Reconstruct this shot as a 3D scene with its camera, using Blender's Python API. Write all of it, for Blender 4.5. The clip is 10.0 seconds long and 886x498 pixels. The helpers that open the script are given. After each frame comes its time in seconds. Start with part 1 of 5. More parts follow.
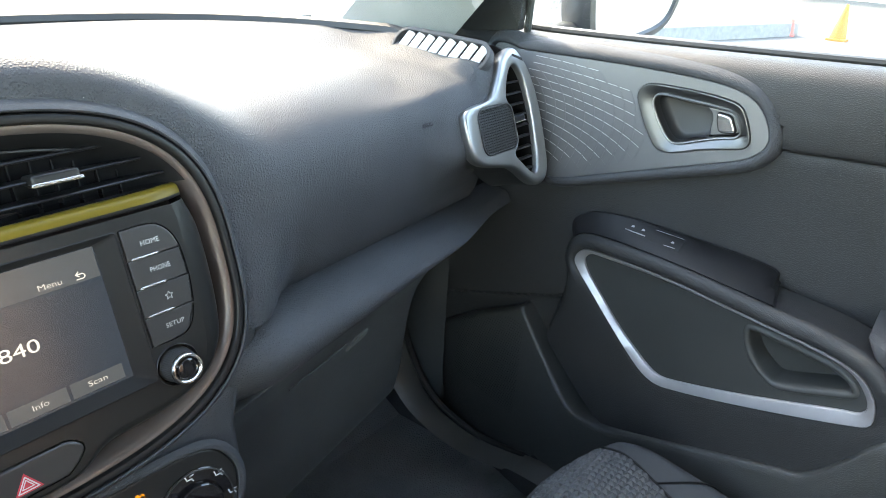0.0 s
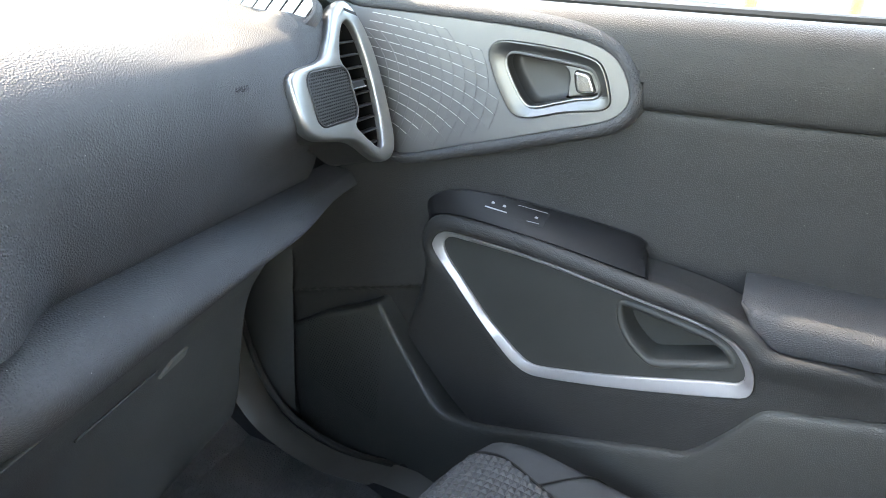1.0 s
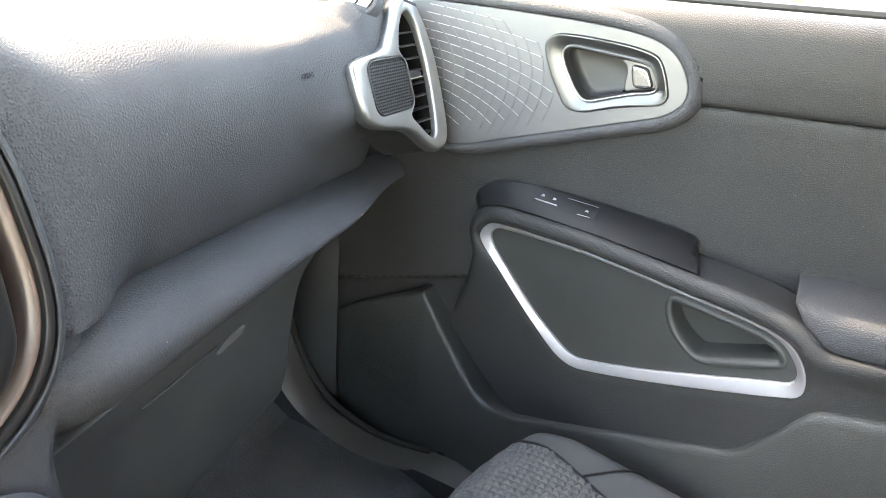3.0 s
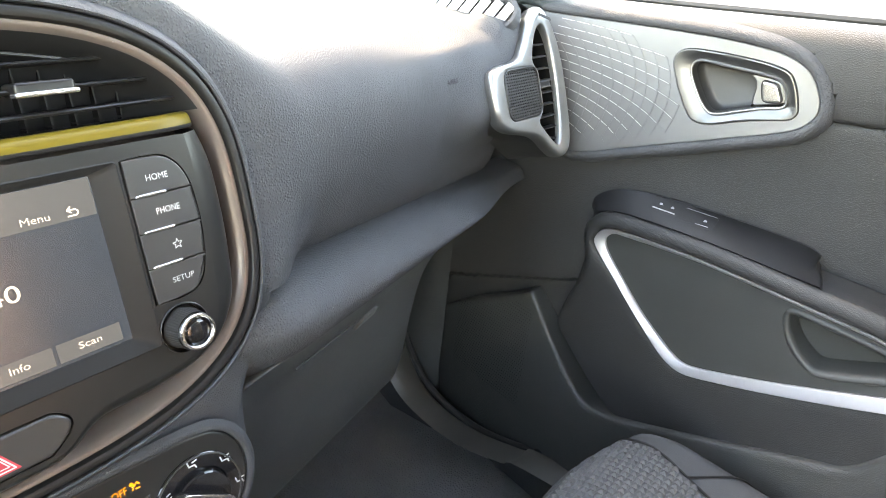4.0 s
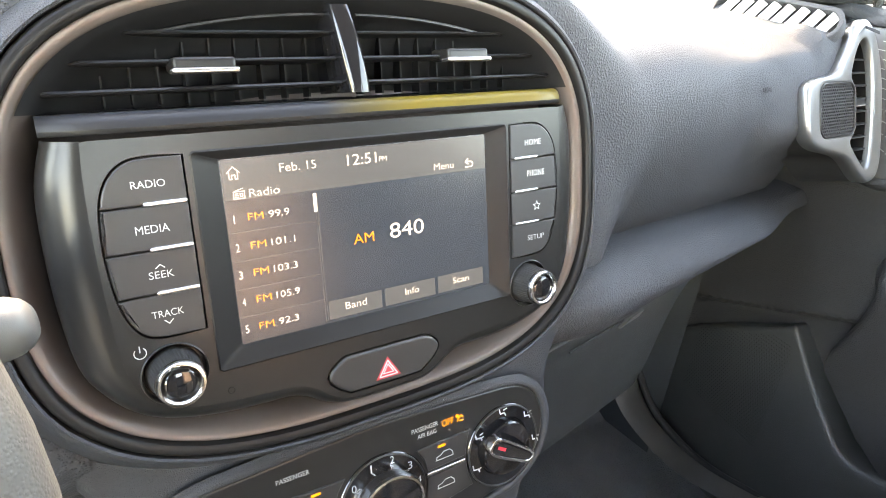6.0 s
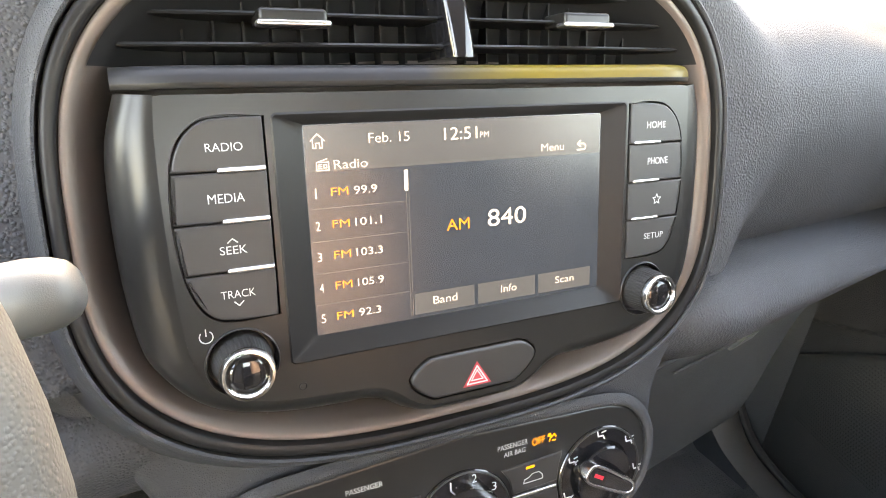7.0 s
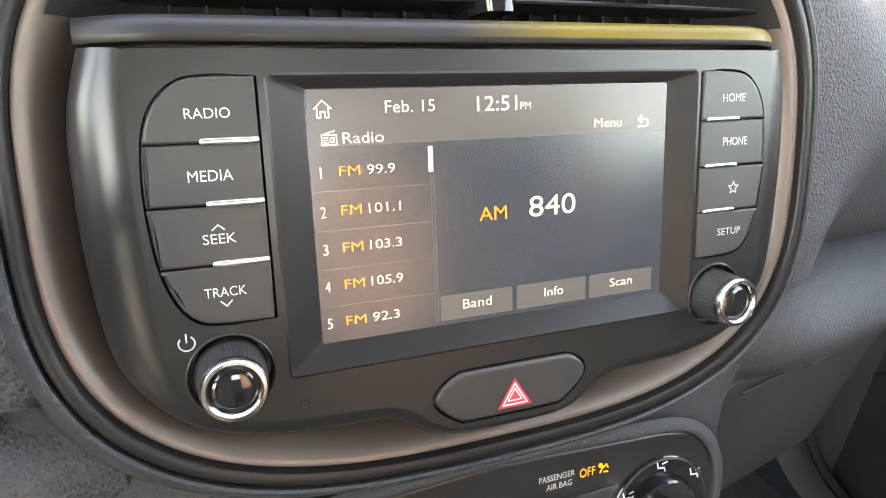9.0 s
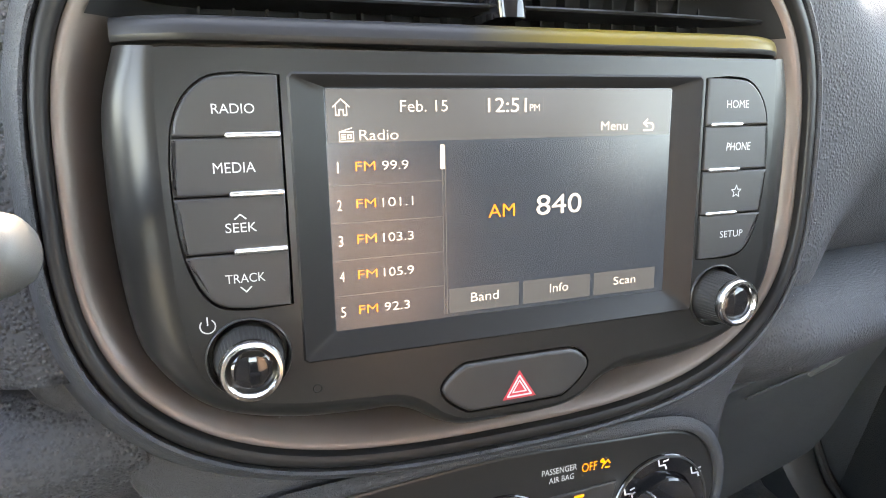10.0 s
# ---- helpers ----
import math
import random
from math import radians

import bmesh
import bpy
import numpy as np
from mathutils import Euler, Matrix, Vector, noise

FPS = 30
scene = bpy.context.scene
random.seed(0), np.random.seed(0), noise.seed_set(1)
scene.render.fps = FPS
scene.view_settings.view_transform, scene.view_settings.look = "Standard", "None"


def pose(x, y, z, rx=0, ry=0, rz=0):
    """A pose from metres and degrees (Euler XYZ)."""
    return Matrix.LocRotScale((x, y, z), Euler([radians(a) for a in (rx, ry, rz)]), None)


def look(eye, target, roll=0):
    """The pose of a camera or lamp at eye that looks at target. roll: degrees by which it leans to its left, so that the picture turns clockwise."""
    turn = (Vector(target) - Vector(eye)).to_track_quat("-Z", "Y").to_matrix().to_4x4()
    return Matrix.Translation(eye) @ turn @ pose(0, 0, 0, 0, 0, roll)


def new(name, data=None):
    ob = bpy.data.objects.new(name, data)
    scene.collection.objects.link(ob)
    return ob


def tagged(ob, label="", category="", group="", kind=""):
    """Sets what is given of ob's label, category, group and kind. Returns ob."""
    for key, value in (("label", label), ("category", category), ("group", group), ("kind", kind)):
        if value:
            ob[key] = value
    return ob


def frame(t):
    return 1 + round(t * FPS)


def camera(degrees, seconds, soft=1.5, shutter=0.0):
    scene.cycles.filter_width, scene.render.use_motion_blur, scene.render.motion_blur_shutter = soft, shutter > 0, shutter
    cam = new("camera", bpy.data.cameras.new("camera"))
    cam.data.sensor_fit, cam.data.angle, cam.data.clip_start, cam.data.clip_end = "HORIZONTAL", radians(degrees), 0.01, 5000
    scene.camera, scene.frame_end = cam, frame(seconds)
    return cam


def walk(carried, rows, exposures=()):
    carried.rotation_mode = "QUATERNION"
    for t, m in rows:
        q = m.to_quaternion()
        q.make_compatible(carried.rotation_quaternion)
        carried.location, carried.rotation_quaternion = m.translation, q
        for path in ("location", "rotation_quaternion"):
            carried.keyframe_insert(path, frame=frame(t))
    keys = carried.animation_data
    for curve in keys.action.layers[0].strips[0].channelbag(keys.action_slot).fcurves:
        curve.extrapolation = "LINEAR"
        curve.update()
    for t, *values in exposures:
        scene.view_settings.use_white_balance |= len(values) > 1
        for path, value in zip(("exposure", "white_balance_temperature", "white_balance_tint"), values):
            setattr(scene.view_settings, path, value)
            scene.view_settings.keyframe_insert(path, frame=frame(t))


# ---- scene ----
cam = camera(69.69, 10.0, soft=0.9)
PATH = [
    (0, (-0.0605, -0.3804, 1.2316), (0.2882, -0.0998, 1.0089), 3.34),
    (0.5, (-0.0092, -0.3574, 1.1997), (0.3799, -0.1316, 0.9816), 4.49),
    (1, (0.0300, -0.3373, 1.1767), (0.4381, -0.1497, 0.9570), 5.53),
    (1.5, (0.0500, -0.3288, 1.1669), (0.4696, -0.1674, 0.9481), 6.43),
    (2, (0.0495, -0.3266, 1.1682), (0.4684, -0.1655, 0.9477), 6.26),
    (3.5, (-0.0261, -0.3186, 1.1724), (0.3527, -0.0813, 0.9483), 6.22),
    (4, (-0.0584, -0.3141, 1.1727), (0.3045, -0.0513, 0.9507), 6.01),
    (4.5, (-0.0915, -0.3094, 1.1712), (0.2494, -0.0165, 0.9522), 5.87),
    (5, (-0.1200, -0.3007, 1.1656), (0.1962, 0.0183, 0.9459), 5.88),
    (5.5, (-0.1376, -0.2898, 1.1575), (0.1494, 0.0548, 0.9364), 5.73),
    (6, (-0.1478, -0.2761, 1.1479), (0.1103, 0.0897, 0.9253), 5.94),
    (6.2, (-0.1497, -0.2725, 1.1424), (0.0972, 0.1020, 0.9216), 6.00),
    (7.3, (-0.1293, -0.2298, 1.1113), (0.0655, 0.1725, 0.8873), 5.18),
    (7.5, (-0.1250, -0.2233, 1.1063), (0.0660, 0.1805, 0.8816), 5.23),
    (8, (-0.1161, -0.2130, 1.0972), (0.0631, 0.1983, 0.8765), 4.51),
    (8.5, (-0.1126, -0.2078, 1.0931), (0.0629, 0.2061, 0.8742), 4.04),
    (9, (-0.1132, -0.2075, 1.0927), (0.0610, 0.2071, 0.8743), 3.92),
    (9.5, (-0.1151, -0.2091, 1.0938), (0.0588, 0.2062, 0.8763), 4.28),
    (10, (-0.1167, -0.2188, 1.0927), (0.0496, 0.2015, 0.8789), 4.59),
]
walk(cam, [(t, look(eye, target, roll)) for t, eye, target, roll in PATH],
     exposures=[(0, 4.72, 8300, 8), (1, 5.22, 8900, 11), (2, 5.64, 9600, 13), (3.5, 5.64, 10200, 14), (5.5, 5.75, 10000, 15), (7.5, 5.7, 11300, 19), (9, 5.65, 11000, 18), (10, 5.55, 9900, 16)])

# ---- world, sun and exposure ----
world = bpy.data.worlds.new("sky")
scene.world = world
world.use_nodes = True
wn = world.node_tree
sky = wn.nodes.new("ShaderNodeTexSky")
sky.sky_type, sky.sun_disc = "NISHITA", False
SUN_DIR = Vector((0.222, 0.722, 0.654)).normalized()
sky.sun_elevation = math.asin(SUN_DIR.z)
sky.sun_rotation = math.atan2(SUN_DIR.x, SUN_DIR.y)
wn.nodes["Background"].inputs["Strength"].default_value = 0.15
wn.links.new(sky.outputs[0], wn.nodes["Background"].inputs["Color"])
sun = new("sun", bpy.data.lights.new("sun", "SUN"))
sun.data.energy, sun.data.angle, sun.data.color = 0.45, radians(0.53), (1.0, 0.95, 0.87)
sun.matrix_world = look(SUN_DIR * 20, (0, 0, 0))


# ---- materials ----
def node_mat(name):
    m = bpy.data.materials.new(name)
    m.use_nodes = True
    return m, m.node_tree.nodes, m.node_tree.links, m.node_tree.nodes["Principled BSDF"]


def surface(name, base, rough, metal=0.0, grain=0.0, cell=0.002, blotch=0.12, dust=0.0, spec=0.5, coat=0.0, fine=0.0):
    """A coloured surface with blotches of tone and gloss, a pebbled or brushed grain, and specks of dust."""
    m, n, l, b = node_mat(name)
    tc = n.new("ShaderNodeTexCoord")
    big = n.new("ShaderNodeTexNoise")
    big.inputs["Scale"].default_value, big.inputs["Detail"].default_value = 14.0, 5.0
    l.new(tc.outputs["Object"], big.inputs["Vector"])
    ramp = n.new("ShaderNodeMapRange")
    ramp.inputs["From Min"].default_value, ramp.inputs["From Max"].default_value = 0.3, 0.7
    ramp.inputs["To Min"].default_value, ramp.inputs["To Max"].default_value = 1 - blotch, 1 + blotch
    l.new(big.outputs["Fac"], ramp.inputs["Value"])
    tint = n.new("ShaderNodeVectorMath")
    tint.operation = "SCALE"
    tint.inputs[0].default_value = base
    l.new(ramp.outputs[0], tint.inputs["Scale"])
    colour = tint.outputs[0]
    if dust:
        speck = n.new("ShaderNodeTexVoronoi")
        speck.inputs["Scale"].default_value = 90.0
        l.new(tc.outputs["Object"], speck.inputs["Vector"])
        cut = n.new("ShaderNodeMapRange")
        cut.inputs["From Min"].default_value, cut.inputs["From Max"].default_value = 0.05, 0.03
        cut.inputs["To Max"].default_value = dust
        l.new(speck.outputs["Distance"], cut.inputs["Value"])
        mix = n.new("ShaderNodeMix")
        mix.data_type = "RGBA"
        l.new(cut.outputs[0], mix.inputs["Factor"])
        l.new(colour, mix.inputs["A"])
        mix.inputs["B"].default_value = (0.55, 0.52, 0.48, 1)
        colour = mix.outputs["Result"]
    l.new(colour, b.inputs["Base Color"])
    small = n.new("ShaderNodeTexNoise")
    small.inputs["Scale"].default_value, small.inputs["Detail"].default_value = 160.0, 3.0
    l.new(tc.outputs["Object"], small.inputs["Vector"])
    rr = n.new("ShaderNodeMapRange")
    rr.inputs["To Min"].default_value, rr.inputs["To Max"].default_value = rough * (1 - blotch * 0.5), rough * (1 + blotch * 0.5)
    l.new(small.outputs["Fac"], rr.inputs["Value"])
    l.new(rr.outputs[0], b.inputs["Roughness"])
    b.inputs["Metallic"].default_value = metal
    b.inputs["Specular IOR Level"].default_value = spec
    b.inputs["Coat Weight"].default_value = coat
    b.inputs["Coat Roughness"].default_value = 0.08
    if grain:
        v = n.new("ShaderNodeTexVoronoi")
        v.feature = "F1"
        v.inputs["Scale"].default_value = 1.0 / cell
        warp = n.new("ShaderNodeVectorMath")
        warp.operation = "MULTIPLY_ADD"
        l.new(small.outputs["Color"], warp.inputs[0])
        warp.inputs[1].default_value = (0.0007, 0.0007, 0.0007)
        l.new(tc.outputs["Object"], warp.inputs[2])
        l.new(warp.outputs[0], v.inputs["Vector"])
        dome = n.new("ShaderNodeMapRange")
        dome.interpolation_type = "SMOOTHSTEP"
        dome.inputs["From Min"].default_value, dome.inputs["From Max"].default_value = 0.70, 0.08
        l.new(v.outputs["Distance"], dome.inputs["Value"])
        bump = n.new("ShaderNodeBump")
        bump.inputs["Strength"].default_value = grain
        bump.inputs["Distance"].default_value = cell * 0.27
        l.new(dome.outputs[0], bump.inputs["Height"])
        l.new(bump.outputs[0], b.inputs["Normal"])
    elif fine:
        v = n.new("ShaderNodeTexNoise")
        v.inputs["Scale"].default_value, v.inputs["Detail"].default_value = 2500.0, 2.0
        l.new(tc.outputs["Object"], v.inputs["Vector"])
        bump = n.new("ShaderNodeBump")
        bump.inputs["Strength"].default_value = fine
        bump.inputs["Distance"].default_value = 0.0003
        l.new(v.outputs["Fac"], bump.inputs["Height"])
        l.new(bump.outputs[0], b.inputs["Normal"])
    return m


def glow(name, colour, strength, base=(0.012, 0.012, 0.012)):
    m, n, l, b = node_mat(name)
    b.inputs["Base Color"].default_value = (*base, 1)
    b.inputs["Roughness"].default_value = 0.23
    b.inputs["Specular IOR Level"].default_value = 0.33
    b.inputs["Emission Color"].default_value = (*colour, 1)
    b.inputs["Emission Strength"].default_value = strength
    return m


def pane_glass(name, gloss=0.06, tint=(0.9, 0.95, 0.93)):
    m, n, l, b = node_mat(name)
    n.remove(b)
    see = n.new("ShaderNodeBsdfTransparent")
    see.inputs["Color"].default_value = (*tint, 1)
    shine = n.new("ShaderNodeBsdfGlossy")
    shine.inputs["Roughness"].default_value = 0.02
    mix = n.new("ShaderNodeMixShader")
    mix.inputs["Fac"].default_value = gloss
    l.new(see.outputs[0], mix.inputs[1])
    l.new(shine.outputs[0], mix.inputs[2])
    l.new(mix.outputs[0], n["Material Output"].inputs["Surface"])
    return m


DASH = surface("dash soft plastic", (0.041, 0.042, 0.0455), 0.60, grain=1.0, cell=0.0017, dust=0.3, spec=0.22)
CONSOLE = surface("console soft plastic", (0.030, 0.031, 0.034), 0.56, grain=0.7, cell=0.0009, dust=0.3, spec=0.30)
DOOR = surface("door grained plastic", (0.018, 0.018, 0.0185), 0.54, grain=0.75, cell=0.0014, dust=0.2, spec=0.36)
INNER = surface("inner door plastic", (0.022, 0.023, 0.022), 0.5, grain=0.4, cell=0.0009)
BEZEL = surface("satin grey bezel", (0.10, 0.10, 0.10), 0.36, metal=0.9, blotch=0.05, fine=0.15)
FOOT = surface("footwell hard plastic", (0.042, 0.045, 0.046), 0.6, grain=0.4, cell=0.0014)
KICK = surface("grey footwell trim", (0.032, 0.034, 0.035), 0.7, grain=0.3, cell=0.002)
LOWER = surface("lower hard plastic", (0.030, 0.031, 0.030), 0.5, grain=0.6, cell=0.0014)
SWITCH = surface("matt black switch plate", (0.008, 0.008, 0.009), 0.5, blotch=0.05, spec=0.22, fine=0.2)
BLACK = surface("satin black plastic", (0.012, 0.0116, 0.0112), 0.28, blotch=0.05, spec=0.29)
FRAME = surface("dull black frame", (0.012, 0.0115, 0.0115), 0.38, blotch=0.05, spec=0.19)
BOWL = surface("bronze-tinted smooth plastic", (0.104, 0.083, 0.074), 0.36, metal=0.45, dust=0.15, blotch=0.06)
BUTTON = surface("matt button plastic", (0.021, 0.020, 0.0195), 0.42, blotch=0.06, fine=0.1, spec=0.4)
GLOSS = surface("glossy black plastic", (0.008, 0.008, 0.009), 0.08, dust=0.3)
LOUVRE = surface("black vent plastic", (0.009, 0.009, 0.010), 0.42, blotch=0.08, spec=0.32)
DEEP = surface("unlit black plastic", (0.007, 0.007, 0.0075), 0.6, spec=0.18)
SILVER = surface("satin silver trim", (0.23, 0.23, 0.23), 0.34, metal=0.88, blotch=0.05, fine=0.15)
SILVER2 = surface("silver painted trim", (0.175, 0.175, 0.178), 0.43, metal=0.8, blotch=0.05, fine=0.25)
TRIM = surface("bright silver trim", (0.36, 0.35, 0.355), 0.42, metal=0.75, blotch=0.05, fine=0.15)
# Paler than the panel: the edges' glint is put into this colour.
CUT = surface("cut edge with painted glint", (0.50, 0.50, 0.49), 0.35, metal=0.6, blotch=0.03)
PANEL = surface("satin black plate", (0.012, 0.012, 0.012), 0.30, blotch=0.05, spec=0.36)
CHROME = surface("polished chrome", (0.52, 0.52, 0.52), 0.16, metal=1.0, blotch=0.03)
BRIGHT = surface("bright satin bar", (0.46, 0.45, 0.44), 0.26, metal=0.95, blotch=0.05)
WHITE_INK = surface("white printed ink", (0.44, 0.436, 0.425), 0.5, blotch=0.03)
GREY_INK = surface("grey printed ink", (0.22, 0.22, 0.22), 0.5, blotch=0.03)
RED = surface("red plastic", (0.42, 0.022, 0.036), 0.4, blotch=0.06)
CARPET = surface("charcoal carpet", (0.13, 0.137, 0.137), 0.95, grain=0.9, cell=0.004)
BOLSTER = surface("grey seat cloth", (0.030, 0.032, 0.034), 0.85, grain=0.4, cell=0.001)
WEAVE = surface("woven grey cloth", (0.038, 0.039, 0.041), 0.75, grain=0.5, cell=0.0008, blotch=0.15)
MESHC = surface("loudspeaker mesh", (0.020, 0.020, 0.021), 0.4)
TAN = surface("tan reflector cloth", (0.62, 0.42, 0.31), 0.85, grain=0.3, cell=0.001)
MARK = surface("sunk black lettering", (0.004, 0.004, 0.004), 0.9, spec=0.0)
GREYCAP = surface("mid-grey plastic", (0.055, 0.055, 0.052), 0.5, fine=0.2)
LATCH = surface("grey latch plastic", (0.11, 0.11, 0.107), 0.45, fine=0.2)
LEATHER = surface("grey wheel leather", (0.046, 0.045, 0.041), 0.5, grain=0.35, cell=0.0011)
SILLM = surface("grey sill plastic", (0.055, 0.053, 0.049), 0.45, grain=0.3, cell=0.001)
CUPM = surface("smooth dark cup plastic", (0.030, 0.030, 0.031), 0.5, blotch=0.06, fine=0.2)
HEAD = surface("beige headliner", (0.52, 0.46, 0.40), 0.9, grain=0.4, cell=0.001)
PILLAR = surface("pale pillar trim", (0.30, 0.295, 0.28), 0.6, grain=0.4, cell=0.0012)
# Black slats: the sky they reflect is put into this pale colour.
SLAT = surface("grille plastic with painted shine", (0.55, 0.54, 0.52), 0.5)
RUBBER = surface("black rubber", (0.012, 0.012, 0.012), 0.6)
GLASS = pane_glass("window glass")
WINDSCREEN = pane_glass("tinted windscreen glass", 0.06, (0.70, 0.74, 0.73))
MIRROR = surface("mirror glass", (0.85, 0.86, 0.87), 0.02, metal=1.0, blotch=0.0)
LETTER = glow("white screen letters", (0.95, 0.97, 1.0), 0.046)
AMBER = glow("amber screen letters", (1.0, 0.27, 0.02), 0.06)
AMBER2 = glow("amber warning light", (1.0, 0.36, 0.02), 0.05)
UI_LINE = glow("grey screen line", (0.6, 0.64, 0.7), 0.010)
UI_KEY = glow("grey screen key", (0.50, 0.60, 0.74), 0.0068)
BODY = surface("grey car paint", (0.25, 0.27, 0.30), 0.25, metal=0.4, coat=0.8)
SHELL = surface("dark mirror housing", (0.035, 0.036, 0.038), 0.35)
ASPHALT = surface("worn pale asphalt", (0.080, 0.076, 0.070), 0.9, grain=0.7, cell=0.02, blotch=0.2)
CONCRETE = surface("concrete", (0.15, 0.15, 0.15), 0.85, grain=0.4, cell=0.01, blotch=0.15)
PLASTER = surface("cream rendered wall", (0.50, 0.45, 0.38), 0.85, grain=0.4, cell=0.02, blotch=0.12)
ORANGE = surface("orange cone plastic", (0.60, 0.11, 0.01), 0.5, blotch=0.1)
YELLOW = surface("yellow painted steel", (0.70, 0.47, 0.03), 0.45, blotch=0.12)
RED_PAINT = surface("faded red paint", (0.45, 0.10, 0.08), 0.6)


def screen_glass():
    """A lit display: a faint blue-grey picture behind an anti-glare pane."""
    m, n, l, b = node_mat("display pane")
    b.inputs["Base Color"].default_value = (0.012, 0.013, 0.015, 1)
    b.inputs["Roughness"].default_value = 0.22
    tc = n.new("ShaderNodeTexCoord")
    noise_tex = n.new("ShaderNodeTexNoise")
    noise_tex.inputs["Scale"].default_value = 30.0
    l.new(tc.outputs["Object"], noise_tex.inputs["Vector"])
    rr = n.new("ShaderNodeMapRange")
    rr.inputs["To Min"].default_value, rr.inputs["To Max"].default_value = 0.17, 0.27
    l.new(noise_tex.outputs["Fac"], rr.inputs["Value"])
    l.new(rr.outputs[0], b.inputs["Roughness"])
    b.inputs["Specular IOR Level"].default_value = 0.5
    b.inputs["Emission Color"].default_value = (0.07, 0.115, 0.19, 1)
    b.inputs["Emission Strength"].default_value = 0.011
    return m


DISPLAY = screen_glass()


def strip_gradient():
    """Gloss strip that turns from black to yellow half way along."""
    m, n, l, b = node_mat("black to yellow gloss strip")
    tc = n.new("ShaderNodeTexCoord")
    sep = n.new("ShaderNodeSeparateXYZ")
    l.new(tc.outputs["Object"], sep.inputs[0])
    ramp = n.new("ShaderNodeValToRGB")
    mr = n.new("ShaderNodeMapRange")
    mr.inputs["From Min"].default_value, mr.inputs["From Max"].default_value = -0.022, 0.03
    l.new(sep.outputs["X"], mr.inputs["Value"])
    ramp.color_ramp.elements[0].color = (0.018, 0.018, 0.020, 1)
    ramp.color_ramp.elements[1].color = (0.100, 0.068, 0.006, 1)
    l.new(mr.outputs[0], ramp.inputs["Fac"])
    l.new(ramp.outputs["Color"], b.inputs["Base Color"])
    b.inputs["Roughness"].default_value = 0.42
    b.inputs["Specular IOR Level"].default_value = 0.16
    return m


STRIP = strip_gradient()

# ---- building tools ----
BASES = {}


def thing(name, label, category, base=(0, 0, 0), group="", kind=""):
    ob = new(name)
    ob.empty_display_size = 0.02
    ob.location = base
    BASES[ob.name] = Matrix.Translation(base)
    return tagged(ob, label, category, group, kind)


def part(name, bm, material, parent=None, label="", place=None, sharp=38):
    """Links a bmesh as one mesh object under a thing or a part. place: the frame in which it was drawn."""
    if place is not None:
        bm.transform(place)
    bmesh.ops.recalc_face_normals(bm, faces=bm.faces)
    me = bpy.data.meshes.new(name)
    bm.to_mesh(me)
    bm.free()
    me.shade_smooth()
    me.set_sharp_from_angle(angle=radians(sharp))
    me.materials.append(material)
    ob = new(name, me)
    if parent is not None:
        ob.parent = parent
        ob.matrix_parent_inverse = BASES.get(parent.name, Matrix()).inverted()
    return tagged(ob, label) if label else ob


def curve_through(points, per=6, closed=True):
    """A smooth line through control points."""
    pts = [Vector(p).to_3d() for p in points]
    n, out = len(pts), []
    for i in range(n if closed else n - 1):
        if closed:
            a, b, c, d = pts[i - 1], pts[i], pts[(i + 1) % n], pts[(i + 2) % n]
        else:
            a, b, c, d = pts[max(i - 1, 0)], pts[i], pts[i + 1], pts[min(i + 2, n - 1)]
        for k in range(per):
            t = k / per
            out.append(0.5 * (2 * b + (c - a) * t + (2 * a - 5 * b + 4 * c - d) * t * t + (3 * b - a - 3 * c + d) * t ** 3))
    if not closed:
        out.append(pts[-1])
    return out


def flat(loop):
    return [(p[0], p[1]) for p in loop]


def ccw(loop):
    area = sum(a[0] * b[1] - b[0] * a[1] for a, b in zip(loop, loop[1:] + loop[:1]))
    return loop if area > 0 else loop[::-1]


def grown(loop, d):
    """The outline moved outwards by d."""
    n, out = len(loop), []
    for i in range(n):
        a, b = Vector(loop[i - 1]), Vector(loop[(i + 1) % n])
        t = (b - a).normalized()
        out.append((loop[i][0] + t.y * d, loop[i][1] - t.x * d))
    return out


def rounded_rect(cx, cy, w, h, r, n=5):
    out = []
    for sx, sy, a0 in ((1, 1, 0), (-1, 1, 90), (-1, -1, 180), (1, -1, 270)):
        for k in range(n + 1):
            a = radians(a0 + 90 * k / n)
            out.append((cx + sx * (w / 2 - r) + r * math.cos(a), cy + sy * (h / 2 - r) + r * math.sin(a)))
    return out


def circle(cx, cy, r, n=40):
    return [(cx + r * math.cos(2 * math.pi * k / n), cy + r * math.sin(2 * math.pi * k / n)) for k in range(n)]


def oval(a, b, cy=8.0, top=3.0, bottom=2.9, n=128):
    """The cluster's outline: an oval, a little higher above its middle than below."""
    out = []
    for k in range(n):
        t = 2 * math.pi * k / n
        c, s = math.cos(t), math.sin(t)
        e = 2 / (top if s > 0 else bottom)
        out.append((a * math.copysign(abs(c) ** e, c), cy + (b if s > 0 else b - 5) * math.copysign(abs(s) ** e, s)))
    return out


def oval_reach(u, v, a, b, cy=8.0, top=3.0, bottom=2.9):
    """Below 1 inside the oval, above 1 outside."""
    e = top if v > cy else bottom
    return ((abs(u) / a) ** e + (abs(v - cy) / (b if v > cy else b - 5)) ** e) ** (1 / e)


